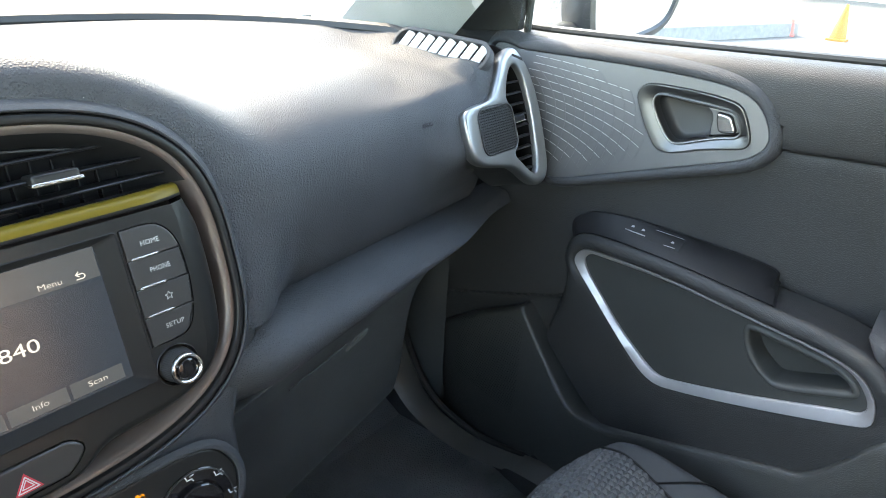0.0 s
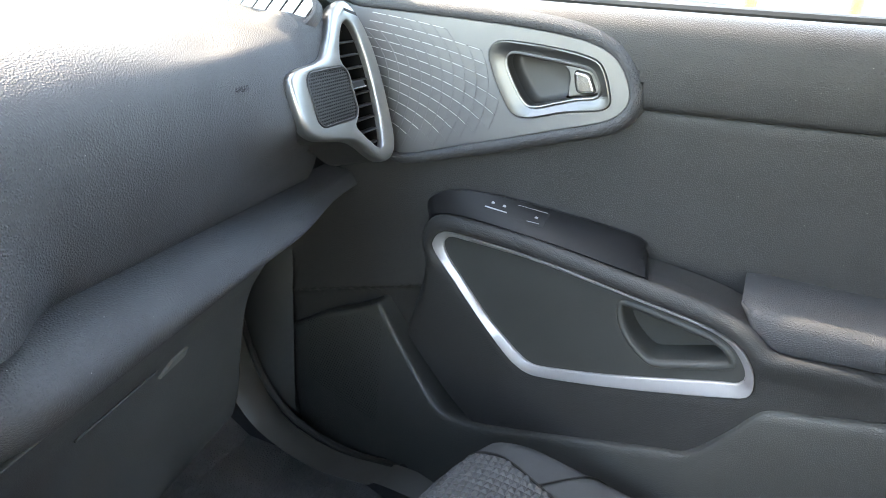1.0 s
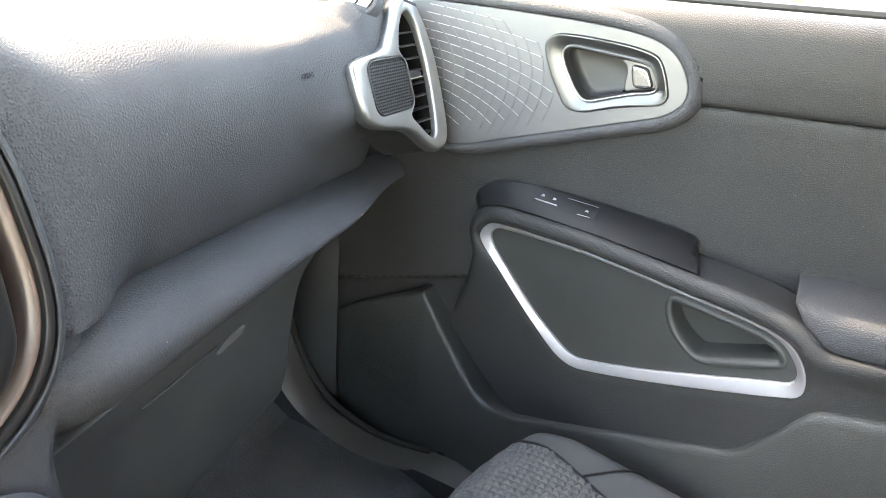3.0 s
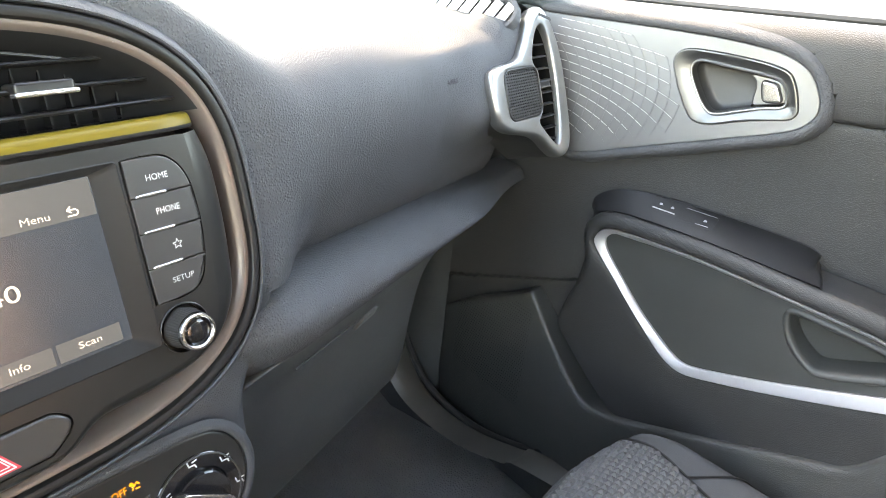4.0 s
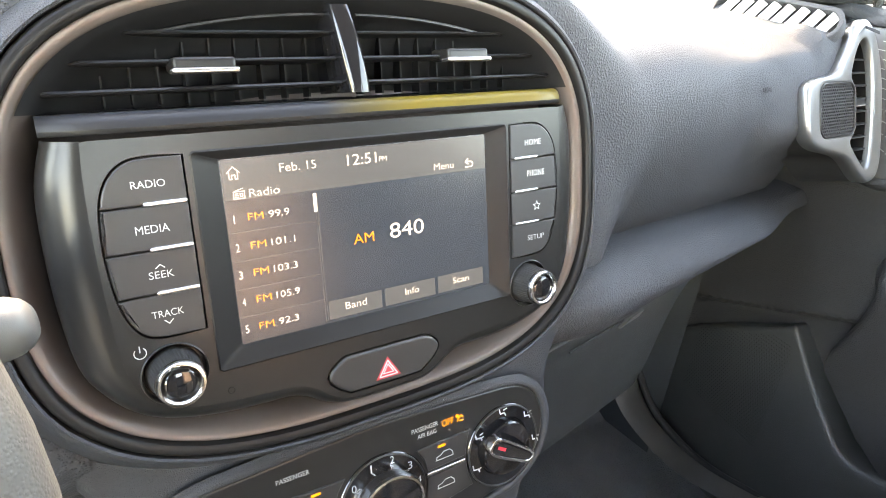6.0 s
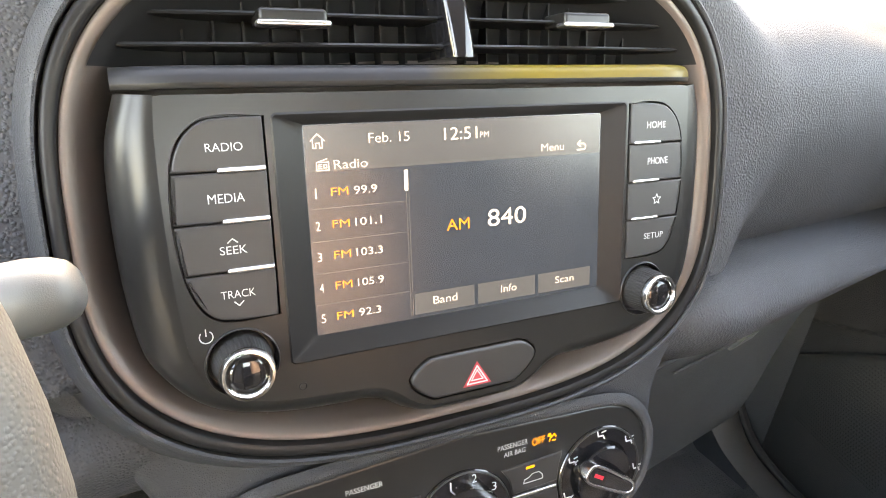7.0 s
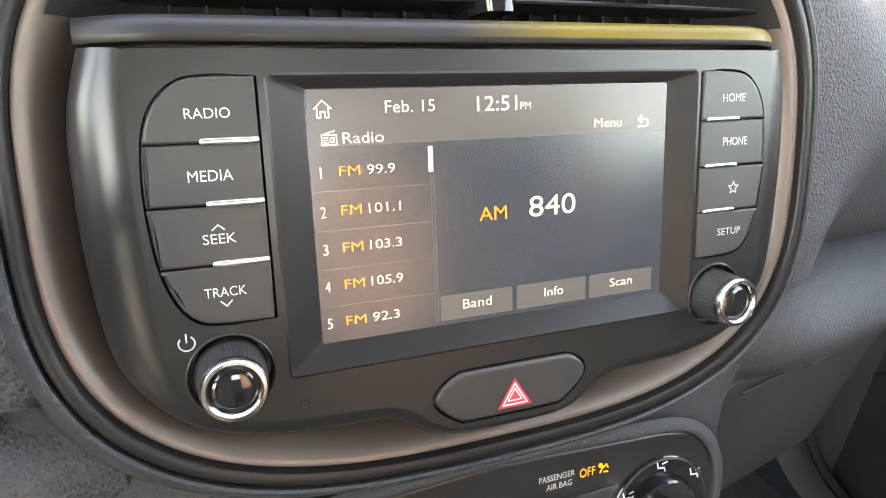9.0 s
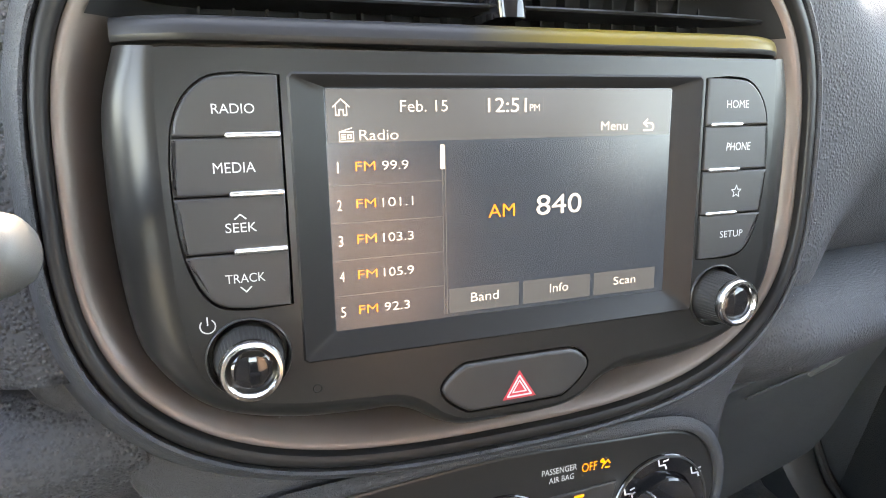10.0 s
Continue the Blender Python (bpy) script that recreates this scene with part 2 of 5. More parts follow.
def loft(loops, cap0=False, cap1=False, bm=None, closed=True):
    """Skin over loops of 3D points of the same count."""
    bm = bm or bmesh.new()
    rows = [[bm.verts.new(p) for p in loop] for loop in loops]
    n = len(rows[0])
    for a, b in zip(rows, rows[1:]):
        for i in range(n if closed else n - 1):
            j = (i + 1) % n
            bm.faces.new((a[i], a[j], b[j], b[i]))
    if cap0:
        bm.faces.new(rows[0][::-1])
    if cap1:
        bm.faces.new(rows[-1])
    return bm


def at(loop, w):
    return [(p[0], p[1], w) for p in loop]


def plate(loop, w0, w1, r=1.0, bm=None, steps=3, back=False):
    """A plate with a rounded front edge."""
    loop = ccw(list(loop))
    loops = [at(loop, w0)]
    for k in range(steps + 1):
        a = math.pi / 2 * k / steps
        loops.append(at(grown(loop, -r * (1 - math.cos(a))), w1 - r + r * math.sin(a)))
    loops.append(at(grown(loop, -r * 1.25), w1))
    return loft(loops, cap0=back, cap1=True, bm=bm)


def frame_plate(outer, inner, w0, w1, r=1.0, wi=None, steps=3):
    """A rounded frame between two outlines of the same count, from w0 up to w1 and in to wi."""
    wi = w0 if wi is None else wi
    loops = [at(outer, w0)]
    for k in range(steps + 1):
        a = math.pi / 2 * k / steps
        loops.append(at(grown(outer, -r * (1 - math.cos(a))), w1 - r + r * math.sin(a)))
    for k in range(steps, -1, -1):
        a = math.pi / 2 * k / steps
        loops.append(at(grown(inner, r * (1 - math.cos(a))), w1 - r + r * math.sin(a)))
    loops.append(at(inner, wi))
    return loft(loops)


def resampled(loop, n):
    """The closed outline with n points, evenly spaced along it."""
    pts = [Vector(p[:2]) for p in loop] + [Vector(loop[0][:2])]
    lens = [0.0]
    for a, b in zip(pts, pts[1:]):
        lens.append(lens[-1] + (b - a).length)
    out, j = [], 0
    for k in range(n):
        s = lens[-1] * k / n
        while lens[j + 1] < s:
            j += 1
        f = (s - lens[j]) / max(lens[j + 1] - lens[j], 1e-9)
        out.append(tuple(pts[j].lerp(pts[j + 1], f)))
    return out


def box(x0, x1, y0, y1, z0, z1, r=0.0, bm=None):
    bm2 = bmesh.new()
    bmesh.ops.create_cube(bm2, size=1)
    for v in bm2.verts:
        v.co = (x0 + (v.co.x + 0.5) * (x1 - x0), y0 + (v.co.y + 0.5) * (y1 - y0), z0 + (v.co.z + 0.5) * (z1 - z0))
    if r:
        bmesh.ops.bevel(bm2, geom=list(bm2.edges), offset=r, segments=3, profile=0.5, affect="EDGES")
    if bm is None:
        return bm2
    me = bpy.data.meshes.new("joined")
    bm2.to_mesh(me)
    bm2.free()
    bm.from_mesh(me)
    bpy.data.meshes.remove(me)
    return bm


def tube(points, radius, n=12, bm=None, squash=1.0, taper=None, caps=True):
    """A round bar along a line."""
    pts = [Vector(p) for p in points]
    loops, side = [], None
    for i, p in enumerate(pts):
        t = (pts[min(i + 1, len(pts) - 1)] - pts[max(i - 1, 0)]).normalized()
        if side is None:
            side = t.cross(Vector((0, 0, 1)) if abs(t.z) < 0.9 else Vector((1, 0, 0))).normalized()
        side = (side - t * side.dot(t)).normalized()
        up = t.cross(side)
        r = radius * (taper[i] if taper else 1)
        loops.append([p + side * r * math.cos(2 * math.pi * k / n) + up * r * squash * math.sin(2 * math.pi * k / n) for k in range(n)])
    return loft(loops, caps, caps, bm)


def words(text, x0, x1, y0, y1, w, thin=0.0):
    """Letters that fill a box, as a mesh in the frame's plane."""
    if text == "1":
        x0, x1 = x0 * 0.72 + x1 * 0.28, x0 * 0.4 + x1 * 0.6
    cu = bpy.data.curves.new("letters", "FONT")
    cu.body, cu.resolution_u, cu.offset = text, 4, -thin
    ob = new("letters", cu)
    me = bpy.data.meshes.new_from_object(ob.evaluated_get(bpy.context.evaluated_depsgraph_get()))
    bm = bmesh.new()
    bm.from_mesh(me)
    bpy.data.objects.remove(ob)
    bpy.data.curves.remove(cu)
    bpy.data.meshes.remove(me)
    xs, ys = [v.co.x for v in bm.verts], [v.co.y for v in bm.verts]
    for v in bm.verts:
        v.co = (x0 + (v.co.x - min(xs)) / (max(xs) - min(xs)) * (x1 - x0), y0 + (v.co.y - min(ys)) / (max(ys) - min(ys)) * (y1 - y0), w)
    return bm


def stroke(points, width, w, bm=None, closed=False):
    """A flat line of a width, for icons."""
    bm = bm or bmesh.new()
    pts = [Vector(p) for p in points]
    segs = list(zip(pts, pts[1:] + (pts[:1] if closed else [])))
    for a, b in segs if closed else segs[: len(pts) - 1]:
        t = (b - a).normalized()
        nrm = Vector((-t.y, t.x)) * width / 2
        e = t * width * 0.35
        bm.faces.new([bm.verts.new((*q, w)) for q in (a - nrm - e, b - nrm + e, b + nrm + e, a + nrm - e)])
    return bm


def polygon(points, w, bm=None):
    bm = bm or bmesh.new()
    bm.faces.new([bm.verts.new((p[0], p[1], w)) for p in points])
    return bm


def lathe(profile, n=48):
    """A turned body about the w axis: (radius, height) pairs, ends closed."""
    return loft([[(r * math.cos(2 * math.pi * k / n), r * math.sin(2 * math.pi * k / n), h) for k in range(n)] for r, h in profile], True, True)


def moved(x, y, z=0.0):
    return Matrix.Translation((x, y, z))


MM = Matrix.Diagonal((0.001, 0.001, 0.001, 1))
A = radians(15)
SA, CA = math.sin(A), math.cos(A)
# The centre stack: across, up its face, out of its face; millimetres from the display's centre.
STACK = Matrix(((1, 0, 0, 0), (0, SA, -CA, 0), (0, CA, SA, 1.0), (0, 0, 0, 1))) @ MM
# The side vent: the same, from its lowest point.
VENT = Matrix(((1, 0, 0, 0), (0, 0.355, -0.935, 0.03), (0, 0.935, 0.355, 0.937), (0, 0, 0, 1))) @ MM
# The passenger's door: rearwards, up, into the cabin.
DOORF = Matrix(((0, 0, -1, 0.69), (-1, 0, 0, 0), (0, 1, 0, 0), (0, 0, 0, 1))) @ MM
# The armrest's trim, which leans into the cabin towards the rear.
ARM = Matrix(((-0.2, 0, -1, 0.6836), (-1, 0, 0, 0), (0, 1, 0, 0), (0, 0, 0, 1))) @ MM


# ---- dashboard ----
def smooth(x, a, b):
    t = min(max((x - a) / (b - a), 0), 1)
    return t * t * (3 - 2 * t)


def sweep_back(x):
    """How far the dash's face lies ahead of the middle, out towards the doors."""
    a = abs(x)
    return 0.2 * (a - 0.1) if a > 0.14 else 0.008 * (a / 0.14) ** 2


def glass_foot(x):
    return 0.53 * max(1 - (abs(x) / 0.66) ** 4, 0.0) ** 0.6


PAD_PROFILE = curve_through([(0.05, 0.9275), (0.033, 0.928), (0.0265, 0.931), (0.0205, 0.940), (0.0080, 0.966), (0.0005, 0.994), (-0.0004, 1.016), (0.002, 1.034), (0.0066, 1.050),
                             (0.0155, 1.0645), (0.029, 1.0770), (0.049, 1.0875), (0.076, 1.0952), (0.107, 1.100)], 4, False)


def pad_point(x, dy, z):
    y = sweep_back(x) + dy
    lift = 0.05 * math.exp(-(x / 0.155) ** 4) * smooth(z, 1.0, 1.075)
    return x, y, z + lift


def edge_drop(x):
    """The pad's lower edge falls away towards the doors."""
    return 0.085 * max(abs(x) - 0.17, 0)


vo = [(516, 107), (521, 114), (534, 118.5), (560, 121), (577, 126), (590, 140), (606, 163), (618, 174), (632, 179), (646, 174), (660, 155), (669, 128), (672.5, 95), (671, 55), (667, 24), (659, 7), (645, 0), (630, 1.5),
      (614, 13), (600, 26), (586, 34), (566, 39), (540, 45), (524, 54), (517, 68), (515, 88)]
vent_out = resampled(ccw(flat(curve_through(vo, 5))), 150)


def within(loop, u, v):
    hit = False
    for (a, b), (c, d) in zip(loop, loop[1:] + loop[:1]):
        if (b > v) != (d > v) and u < (c - a) * (v - b) / (d - b) + a:
            hit = not hit
    return hit


vent_cut = grown(vent_out, -7)


def dash_pad():
    bm = bmesh.new()
    xs = [-0.655 + 1.31 * i / 170 for i in range(171)]
    rows = []
    for x in xs:
        row = []
        foot = max(glass_foot(x), 0.06)
        for p in PAD_PROFILE:
            q = Vector(pad_point(x, p.x, p.y))
            q.z -= edge_drop(x) * (1 - smooth(p.y, 0.945, 1.0))
            if q.y > foot:
                q.y = foot
            row.append(bm.verts.new(q))
        start = row[-1].co.copy()
        for k in range(1, 11):
            f = k / 10
            row.append(bm.verts.new((x, start.y + (max(foot, start.y + 0.004) - start.y) * f, start.z + (1.106 - start.z) * smooth(f, 0, 1))))
        row.append(bm.verts.new((x, row[-1].co.y + 0.004, 1.06)))
        rows.append(row)
    for a, b in zip(rows, rows[1:]):
        for i in range(len(a) - 1):
            bm.faces.new((a[i], a[i + 1], b[i + 1], b[i]))
    for v in bm.verts:  # lower shoulder towards the doors, with a bank at the very end
        x, y, z = abs(v.co.x), v.co.y, v.co.z
        v.co.z -= 0.016 * smooth(x, 0.30, 0.48) * smooth(z, 1.06, 1.09) * (1 - smooth(y, 0.26, 0.36))
        v.co.z += 0.016 * smooth(x, 0.545, 0.600) * smooth(y, 0.035, 0.115) * smooth(z, 1.06, 1.09) * (1 - smooth(y, 0.26, 0.36))
    for v in bm.verts:  # drawn in at the end, inboard of the door's silver panel
        a = abs(v.co.x)
        if a > 0.628:
            v.co.x = math.copysign(0.628 + (a - 0.628) * (1 - 0.85 * max(smooth(v.co.z, 1.02, 1.06), 1 - smooth(v.co.z, 0.93, 0.97))), v.co.x)
    inv = STACK.inverted()
    for v in bm.verts:  # the pad rises to the rim round the display
        q = inv @ v.co
        r = oval_reach(q.x, q.y, 181, 134)
        if q.z > -110 and q.z < 60:
            q.z = -15 + (q.z + 15) * smooth(r, 1.04, 1.42)
            v.co = STACK @ q
    vinv = VENT.inverted()
    for v in bm.verts:  # and comes out to meet the side vent
        if v.co.x > 0.42 and v.co.z < 1.099:
            q = vinv @ v.co
            d = min((q.x - a) ** 2 + (q.y - b) ** 2 for a, b in vent_out[::3]) ** 0.5
            if 516 < q.x < 672 and -5 < q.y < 178 and (q.x > 560 or 50 < q.y < 116):
                d = 0
            want = -3 - 24 * smooth(q.y, 45, -10)
            if q.z < want:
                q.z = want + (q.z - want) * smooth(d, 4, 75)
                v.co = v.co.lerp(VENT @ q, smooth(q.y, 28, 72) * (1 - smooth(v.co.z, 1.07, 1.098)))
    hole, slot = [], []
    for f in bm.faces:
        c = f.calc_center_median()
        q = inv @ c
        if oval_reach(q.x, q.y, 177, 130) < 1 and -60 < q.z < 60:
            hole.append(f)
        elif c.z > 1.08 and abs(c.x - 0.586) < 0.0085 and 0.108 < c.y < 0.224:
            slot.append(f)
        elif abs(c.x) > 0.629 and c.z < 0.96:
            slot.append(f)
        elif c.x > 0.5 and c.z < 1.11 and within(vent_cut, *(vinv @ c)[:2]) and (vinv @ c).z > -60:
            slot.append(f)
    bmesh.ops.delete(bm, geom=hole + slot, context="FACES")
    bmesh.ops.remove_doubles(bm, verts=bm.verts, dist=0.00005)
    return bm


dashboard = thing("dashboard", "charcoal soft-grained dashboard with a raised oval hood, below the windscreen", "dashboard", (0, 0.2, 0.5))
part("upper_pad", dash_pad(), DASH, dashboard, "grained charcoal upper pad", sharp=60)


def dash_band(profile, x0, x1, n=60, drop=None):
    """A strip of the dash with one section, following its sweep."""
    pts = curve_through(profile, 5, False)
    loops = []
    for i in range(n + 1):
        x = x0 + (x1 - x0) * i / n
        d = drop(x) if drop else 0
        fade = 1 - 0.6 * smooth(abs(x), 0.50, 0.66) if drop else 1
        loops.append([(x, sweep_back(x) + p.x * (fade if p.x < 0 else 1) + 0.024 * (1 - smooth(abs(x), 0.13, 0.21)) * smooth(p.y, 0.85, 0.87), p.y - d * smooth(p.y, 0.862, 0.925)) for p in pts])
    return loft(loops, closed=False)


KNEE = [(0.04, 0.932), (0.012, 0.932), (-0.010, 0.9285), (-0.024, 0.9205), (-0.0315, 0.910), (-0.0325, 0.899), (-0.027, 0.884), (-0.014, 0.869), (0.0, 0.860), (0.02, 0.858)]
LID = [(0.02, 0.8535), (0.004, 0.8535), (0.007, 0.846), (0.018, 0.828), (0.034, 0.80), (0.046, 0.765), (0.056, 0.71), (0.068, 0.63), (0.09, 0.58), (0.16, 0.55), (0.3, 0.54)]
part("knee_bolster", dash_band(KNEE, 0.15, 0.705, 50, edge_drop), DASH, dashboard, "padded bolster under the pad")
part("knee_bolster", dash_band(KNEE, -0.705, -0.15, 50, edge_drop), DASH, dashboard)
glovebox = part("glovebox_lid", dash_band(LID, 0.15, 0.505, 40), FOOT, dashboard, "black hard plastic glovebox lid")
part("lower_panel", dash_band(LID, -0.655, -0.15, 40), LOWER, dashboard, "black panel over the driver's knees")
end_rows = []
for k in range(13):
    f = k / 12
    x = 0.507 + 0.148 * f
    end_rows.append([(x, sweep_back(x) + p.x + 0.20 * smooth(f, 0, 0.35), p.y) for p in curve_through(LID, 4, False)])
part("dash_end_panel", loft(end_rows, closed=False), FOOT, dashboard, "recessed black end panel beside the glovebox")
# Pull handle in the lid: a small block, paler than the lid.
latch = bmesh.new()
for x0, x1, z0, z1, y in ((0.356, 0.390, 0.783, 0.796, -0.003),):
    pts = [(x0 - 0.004, z0), (x1 - 0.002, z0 + 0.003), (x1, z1), (x0 + 0.012, z1 - 0.001)]
    front = [(x, sweep_back(x) + 0.034 + (0.80 - z) * 0.36 + y, z) for x, z in pts]
    rear = [(x, yy + 0.014, z) for x, yy, z in front]
    loft([rear, front], True, True, latch)
part("latch", latch, LATCH, glovebox, "small glovebox latch")
seam = [(x, sweep_back(x) + 0.0315, 0.8005) for x in (0.25, 0.28, 0.31, 0.345)]
part("lid_crease", tube(seam, 0.0012, 6), FOOT, glovebox)

# Unseen boxes added to stop light leaking through the dash.
part("dash_filler", box(-0.50, 0.50, 0.20, 0.30, 0.62, 1.055), DEEP, dashboard)
part("dash_filler", box(-0.64, 0.64, 0.225, 0.30, 0.84, 1.055), DEEP, dashboard)
# Window-demister slot along the outer end of the pad.
BANK = Matrix(((0, 0.62, -0.78, 0.582), (-1, 0, 0, 0.163), (0, 0.78, 0.62, 1.0982), (0, 0, 0, 1))) @ Matrix.Rotation(radians(2.5), 4, "Y") @ MM
demister = part("demister_grille", frame_plate(rounded_rect(0, 0, 156, 45, 21.5, 6), rounded_rect(0, 0, 146, 34, 16.5, 6), -12, 1.2, 1.0, -14), DASH, dashboard, "slotted side window demister", BANK)
part("slot_floor", polygon(rounded_rect(0, 0, 150, 38, 18, 6), -11), DEEP, demister, place=BANK)
for k in range(8):
    u = -60 + 17.1 * k
    bm = box(-5.2, 5.2, -17.5, 17.5, -0.7, 0.7, 0.3)
    bm.transform(moved(u, 0, -3.5) @ Matrix.Rotation(radians(-14), 4, "Z") @ Matrix.Rotation(radians(28), 4, "Y"))
    part("slat", bm, SLAT, demister, "slanting slat, sky shine put into its pale colour", BANK)
# Windscreen-side edge of the dash: dark gap and black cowl strip.
cowl = []
for k in range(61):
    x = -0.645 + 1.29 * k / 60
    cowl.append((x, glass_foot(x) + 0.012, 1.1105 - 0.01 * abs(x) - 0.03 * smooth(abs(x), 0.612, 0.645)))
part("cowl_strip", tube(cowl, 0.010, 8), RUBBER, dashboard, "black strip at the foot of the windscreen")
part("airbag_mark", words("AIRBAG", -9.5, 9.5, -2.4, 2.4, 0), MARK, dashboard, "embossed airbag lettering",
     Matrix.Translation((0.4620, 0.0724, 1.0394)) @ Matrix.Rotation(radians(6), 4, "Z") @ Matrix.Rotation(radians(75), 4, "X") @ MM)

# ---- centre stack: console body, bowl, ring ----
stack_body = thing("centre_console", "charcoal grained centre console under the display, joined to the dashboard", "console", (0, 0.1, 0.45))
half = [(190, -38), (184, -53), (172, -78), (158, -98), (148, -112), (139, -132), (136, -160), (134, -180), (126, -202), (112, -222), (104, -260), (100, -330)]
under = [p for p in oval(180, 133, n=200) if p[1] < -36]
under.sort(key=lambda p: p[0])
side_r = flat(curve_through(half, 5, False))
outline = ccw(under + side_r + [(-u, v) for u, v in side_r[::-1]])
def console_skin():
    """Front with rounded outer sides, butted to the rim above."""
    bm = bmesh.new()
    vs = [bm.verts.new((*p, -25)) for p in outline]
    es = [bm.edges.new((vs[k], vs[(k + 1) % len(vs)])) for k in range(len(vs))]
    bmesh.ops.triangle_fill(bm, edges=es, use_beauty=True)
    line = side_r
    for s in (1, -1):
        loops = []
        for g, w in ((0, -25), (4, -26), (8, -29), (11, -34), (12.5, -41), (13, -70), (14, -200)):
            loop = []
            for k, p in enumerate(line):
                a, b = Vector(line[max(k - 1, 0)]), Vector(line[min(k + 1, len(line) - 1)])
                t = (b - a).normalized()
                loop.append((s * (p[0] - t.y * g - 0.0), p[1] + t.x * g * 0.3, w))
            loops.append(loop)
        loft(loops, bm=bm, closed=False)
    bmesh.ops.remove_doubles(bm, verts=bm.verts, dist=0.05)
    return bm


part("console_body", console_skin(), CONSOLE, stack_body, "grained console body", STACK)

cluster = thing("infotainment_unit", "black oval infotainment surround with lit display and keys, in the dashboard", "car radio", (0, 0.05, 0.9))
part("padded_lip", loft([at(oval(a, b), w) for a, b, w in ((190, 143, -34), (184, 137, -22), (180, 133, -14.5), (177.2, 130.2, -9.6), (175.2, 128.2, -7.0), (173.8, 126.8, -6.2), (172.8, 125.8, -7.0), (172.4, 125.4, -16))]),
     CONSOLE, cluster, "grained padded rim", STACK)
part("ring_trim", loft([at(oval(a, b), w) for a, b, w in ((172.0, 125.0, -16), (171.8, 124.8, -8.6), (171.2, 124.0, -7.2), (170, 122.7, -6.5), (168.2, 120.6, -6.6), (167.0, 119.3, -7.2), (166.4, 118.7, -8.4), (166.2, 118.5, -12))]),
     FRAME, cluster, "smooth charcoal ring", STACK)
part("bowl", loft([at(oval(a, b), w) for a, b, w in ((166.0, 118.3, -13), (165.9, 118.2, -10.6), (165.2, 117.4, -10.4), (163, 115.2, -11.2), (160, 112, -13.8), (156.5, 108.3, -18.6), (153, 105, -25), (148, 100, -32), (140, 92, -38), (130, 82, -41), (100, 60, -44))], cap1=True),
     BOWL, cluster, "bronze-tinted smooth recess", STACK)

FACE = STACK @ moved(0, 0, 3)
# The face: flat, with rolled sides.
fh = [(0, -90.5), (22, -90), (33, -86), (42, -79), (52, -74.6), (66, -73.4), (90, -71.6), (108, -68), (121, -61.5), (127.5, -50), (130.5, -33), (132, -8), (132.6, 20), (132.2, 44), (131, 58.6)]
eh = [(0, -97), (23, -96.5), (35, -93), (45, -87), (55, -84), (70, -83.6), (93, -81.6), (115, -76.3), (129, -68.4), (140, -56), (146.8, -42), (150.3, -15), (151.2, 15), (149.8, 40), (144.5, 59.4)]
face_half = flat(curve_through(fh, 5, False))
face_line = ccw(face_half + [(-u, v) for u, v in face_half[::-1]][:-1])
FN = 220
face_line = resampled(face_line, FN)
bev_out = resampled(ccw([(u, v) for u, v in rounded_rect(0.5, -2.5, 180, 107, 1.5, 3)]), FN)


def fill_between(outer, inners, w, bm):
    """A flat face with holes."""
    edges = []
    for loop in [outer, *inners]:
        vs = [bm.verts.new((p[0], p[1], w)) for p in loop]
        edges += [bm.edges.new((vs[i], vs[(i + 1) % len(vs)])) for i in range(len(vs))]
    bmesh.ops.triangle_fill(bm, edges=edges, use_beauty=True, use_dissolve=False)
    return bm


# Key blocks left and right of the display.
kl = [(-92.5, 50), (-104, 50.2), (-115, 49), (-122.5, 43.5), (-127, 35), (-128.8, 24), (-129.3, 10), (-128.4, -4), (-126.5, -15), (-122.5, -25), (-116.5, -30.5), (-107, -32), (-93.5, -32)]
keys_l = ccw([(-92.5, 50)] + flat(curve_through(kl[1:-1], 5, False)) + [(-92.5, -32)])
keys_r = ccw([(-u, v) for u, v in keys_l])
knob_l, knob_r, hazard_at = (-109, -50.5), (105.0, -50.5), (0, -77)
hz = [(-34.5, -76.5), (-33, -72), (-26, -66.6), (-20, -65.6), (20, -65.6), (28, -66.4), (34, -71), (34.5, -76), (30, -81.5), (23, -86.5), (18, -87.3), (-18, -87.3), (-24, -86.3), (-31, -81.5)]
hazard_line = resampled(ccw(flat(curve_through(hz, 4))), 64)
bm = fill_between(face_line, [grown(bev_out, 0), grown(keys_l, 0.8), grown(keys_r, 0.8), circle(*knob_l, 14.3), circle(*knob_r, 14.3), grown(hazard_line, 0.9)], 0.0, bmesh.new())
for loop, depth in ((grown(keys_l, 0.8), -6), (grown(keys_r, 0.8), -6), (circle(*knob_l, 14.3), -5), (circle(*knob_r, 14.3), -5), (grown(hazard_line, 0.9), -6)):
    loft([at(loop, 0.0), at(grown(loop, -0.25), -0.6), at(grown(loop, -0.3), depth)], cap1=True, bm=bm)
bmesh.ops.remove_doubles(bm, verts=bm.verts, dist=0.02)
face = part("face_panel", bm, BLACK, cluster, "satin black fascia", FACE, sharp=30)


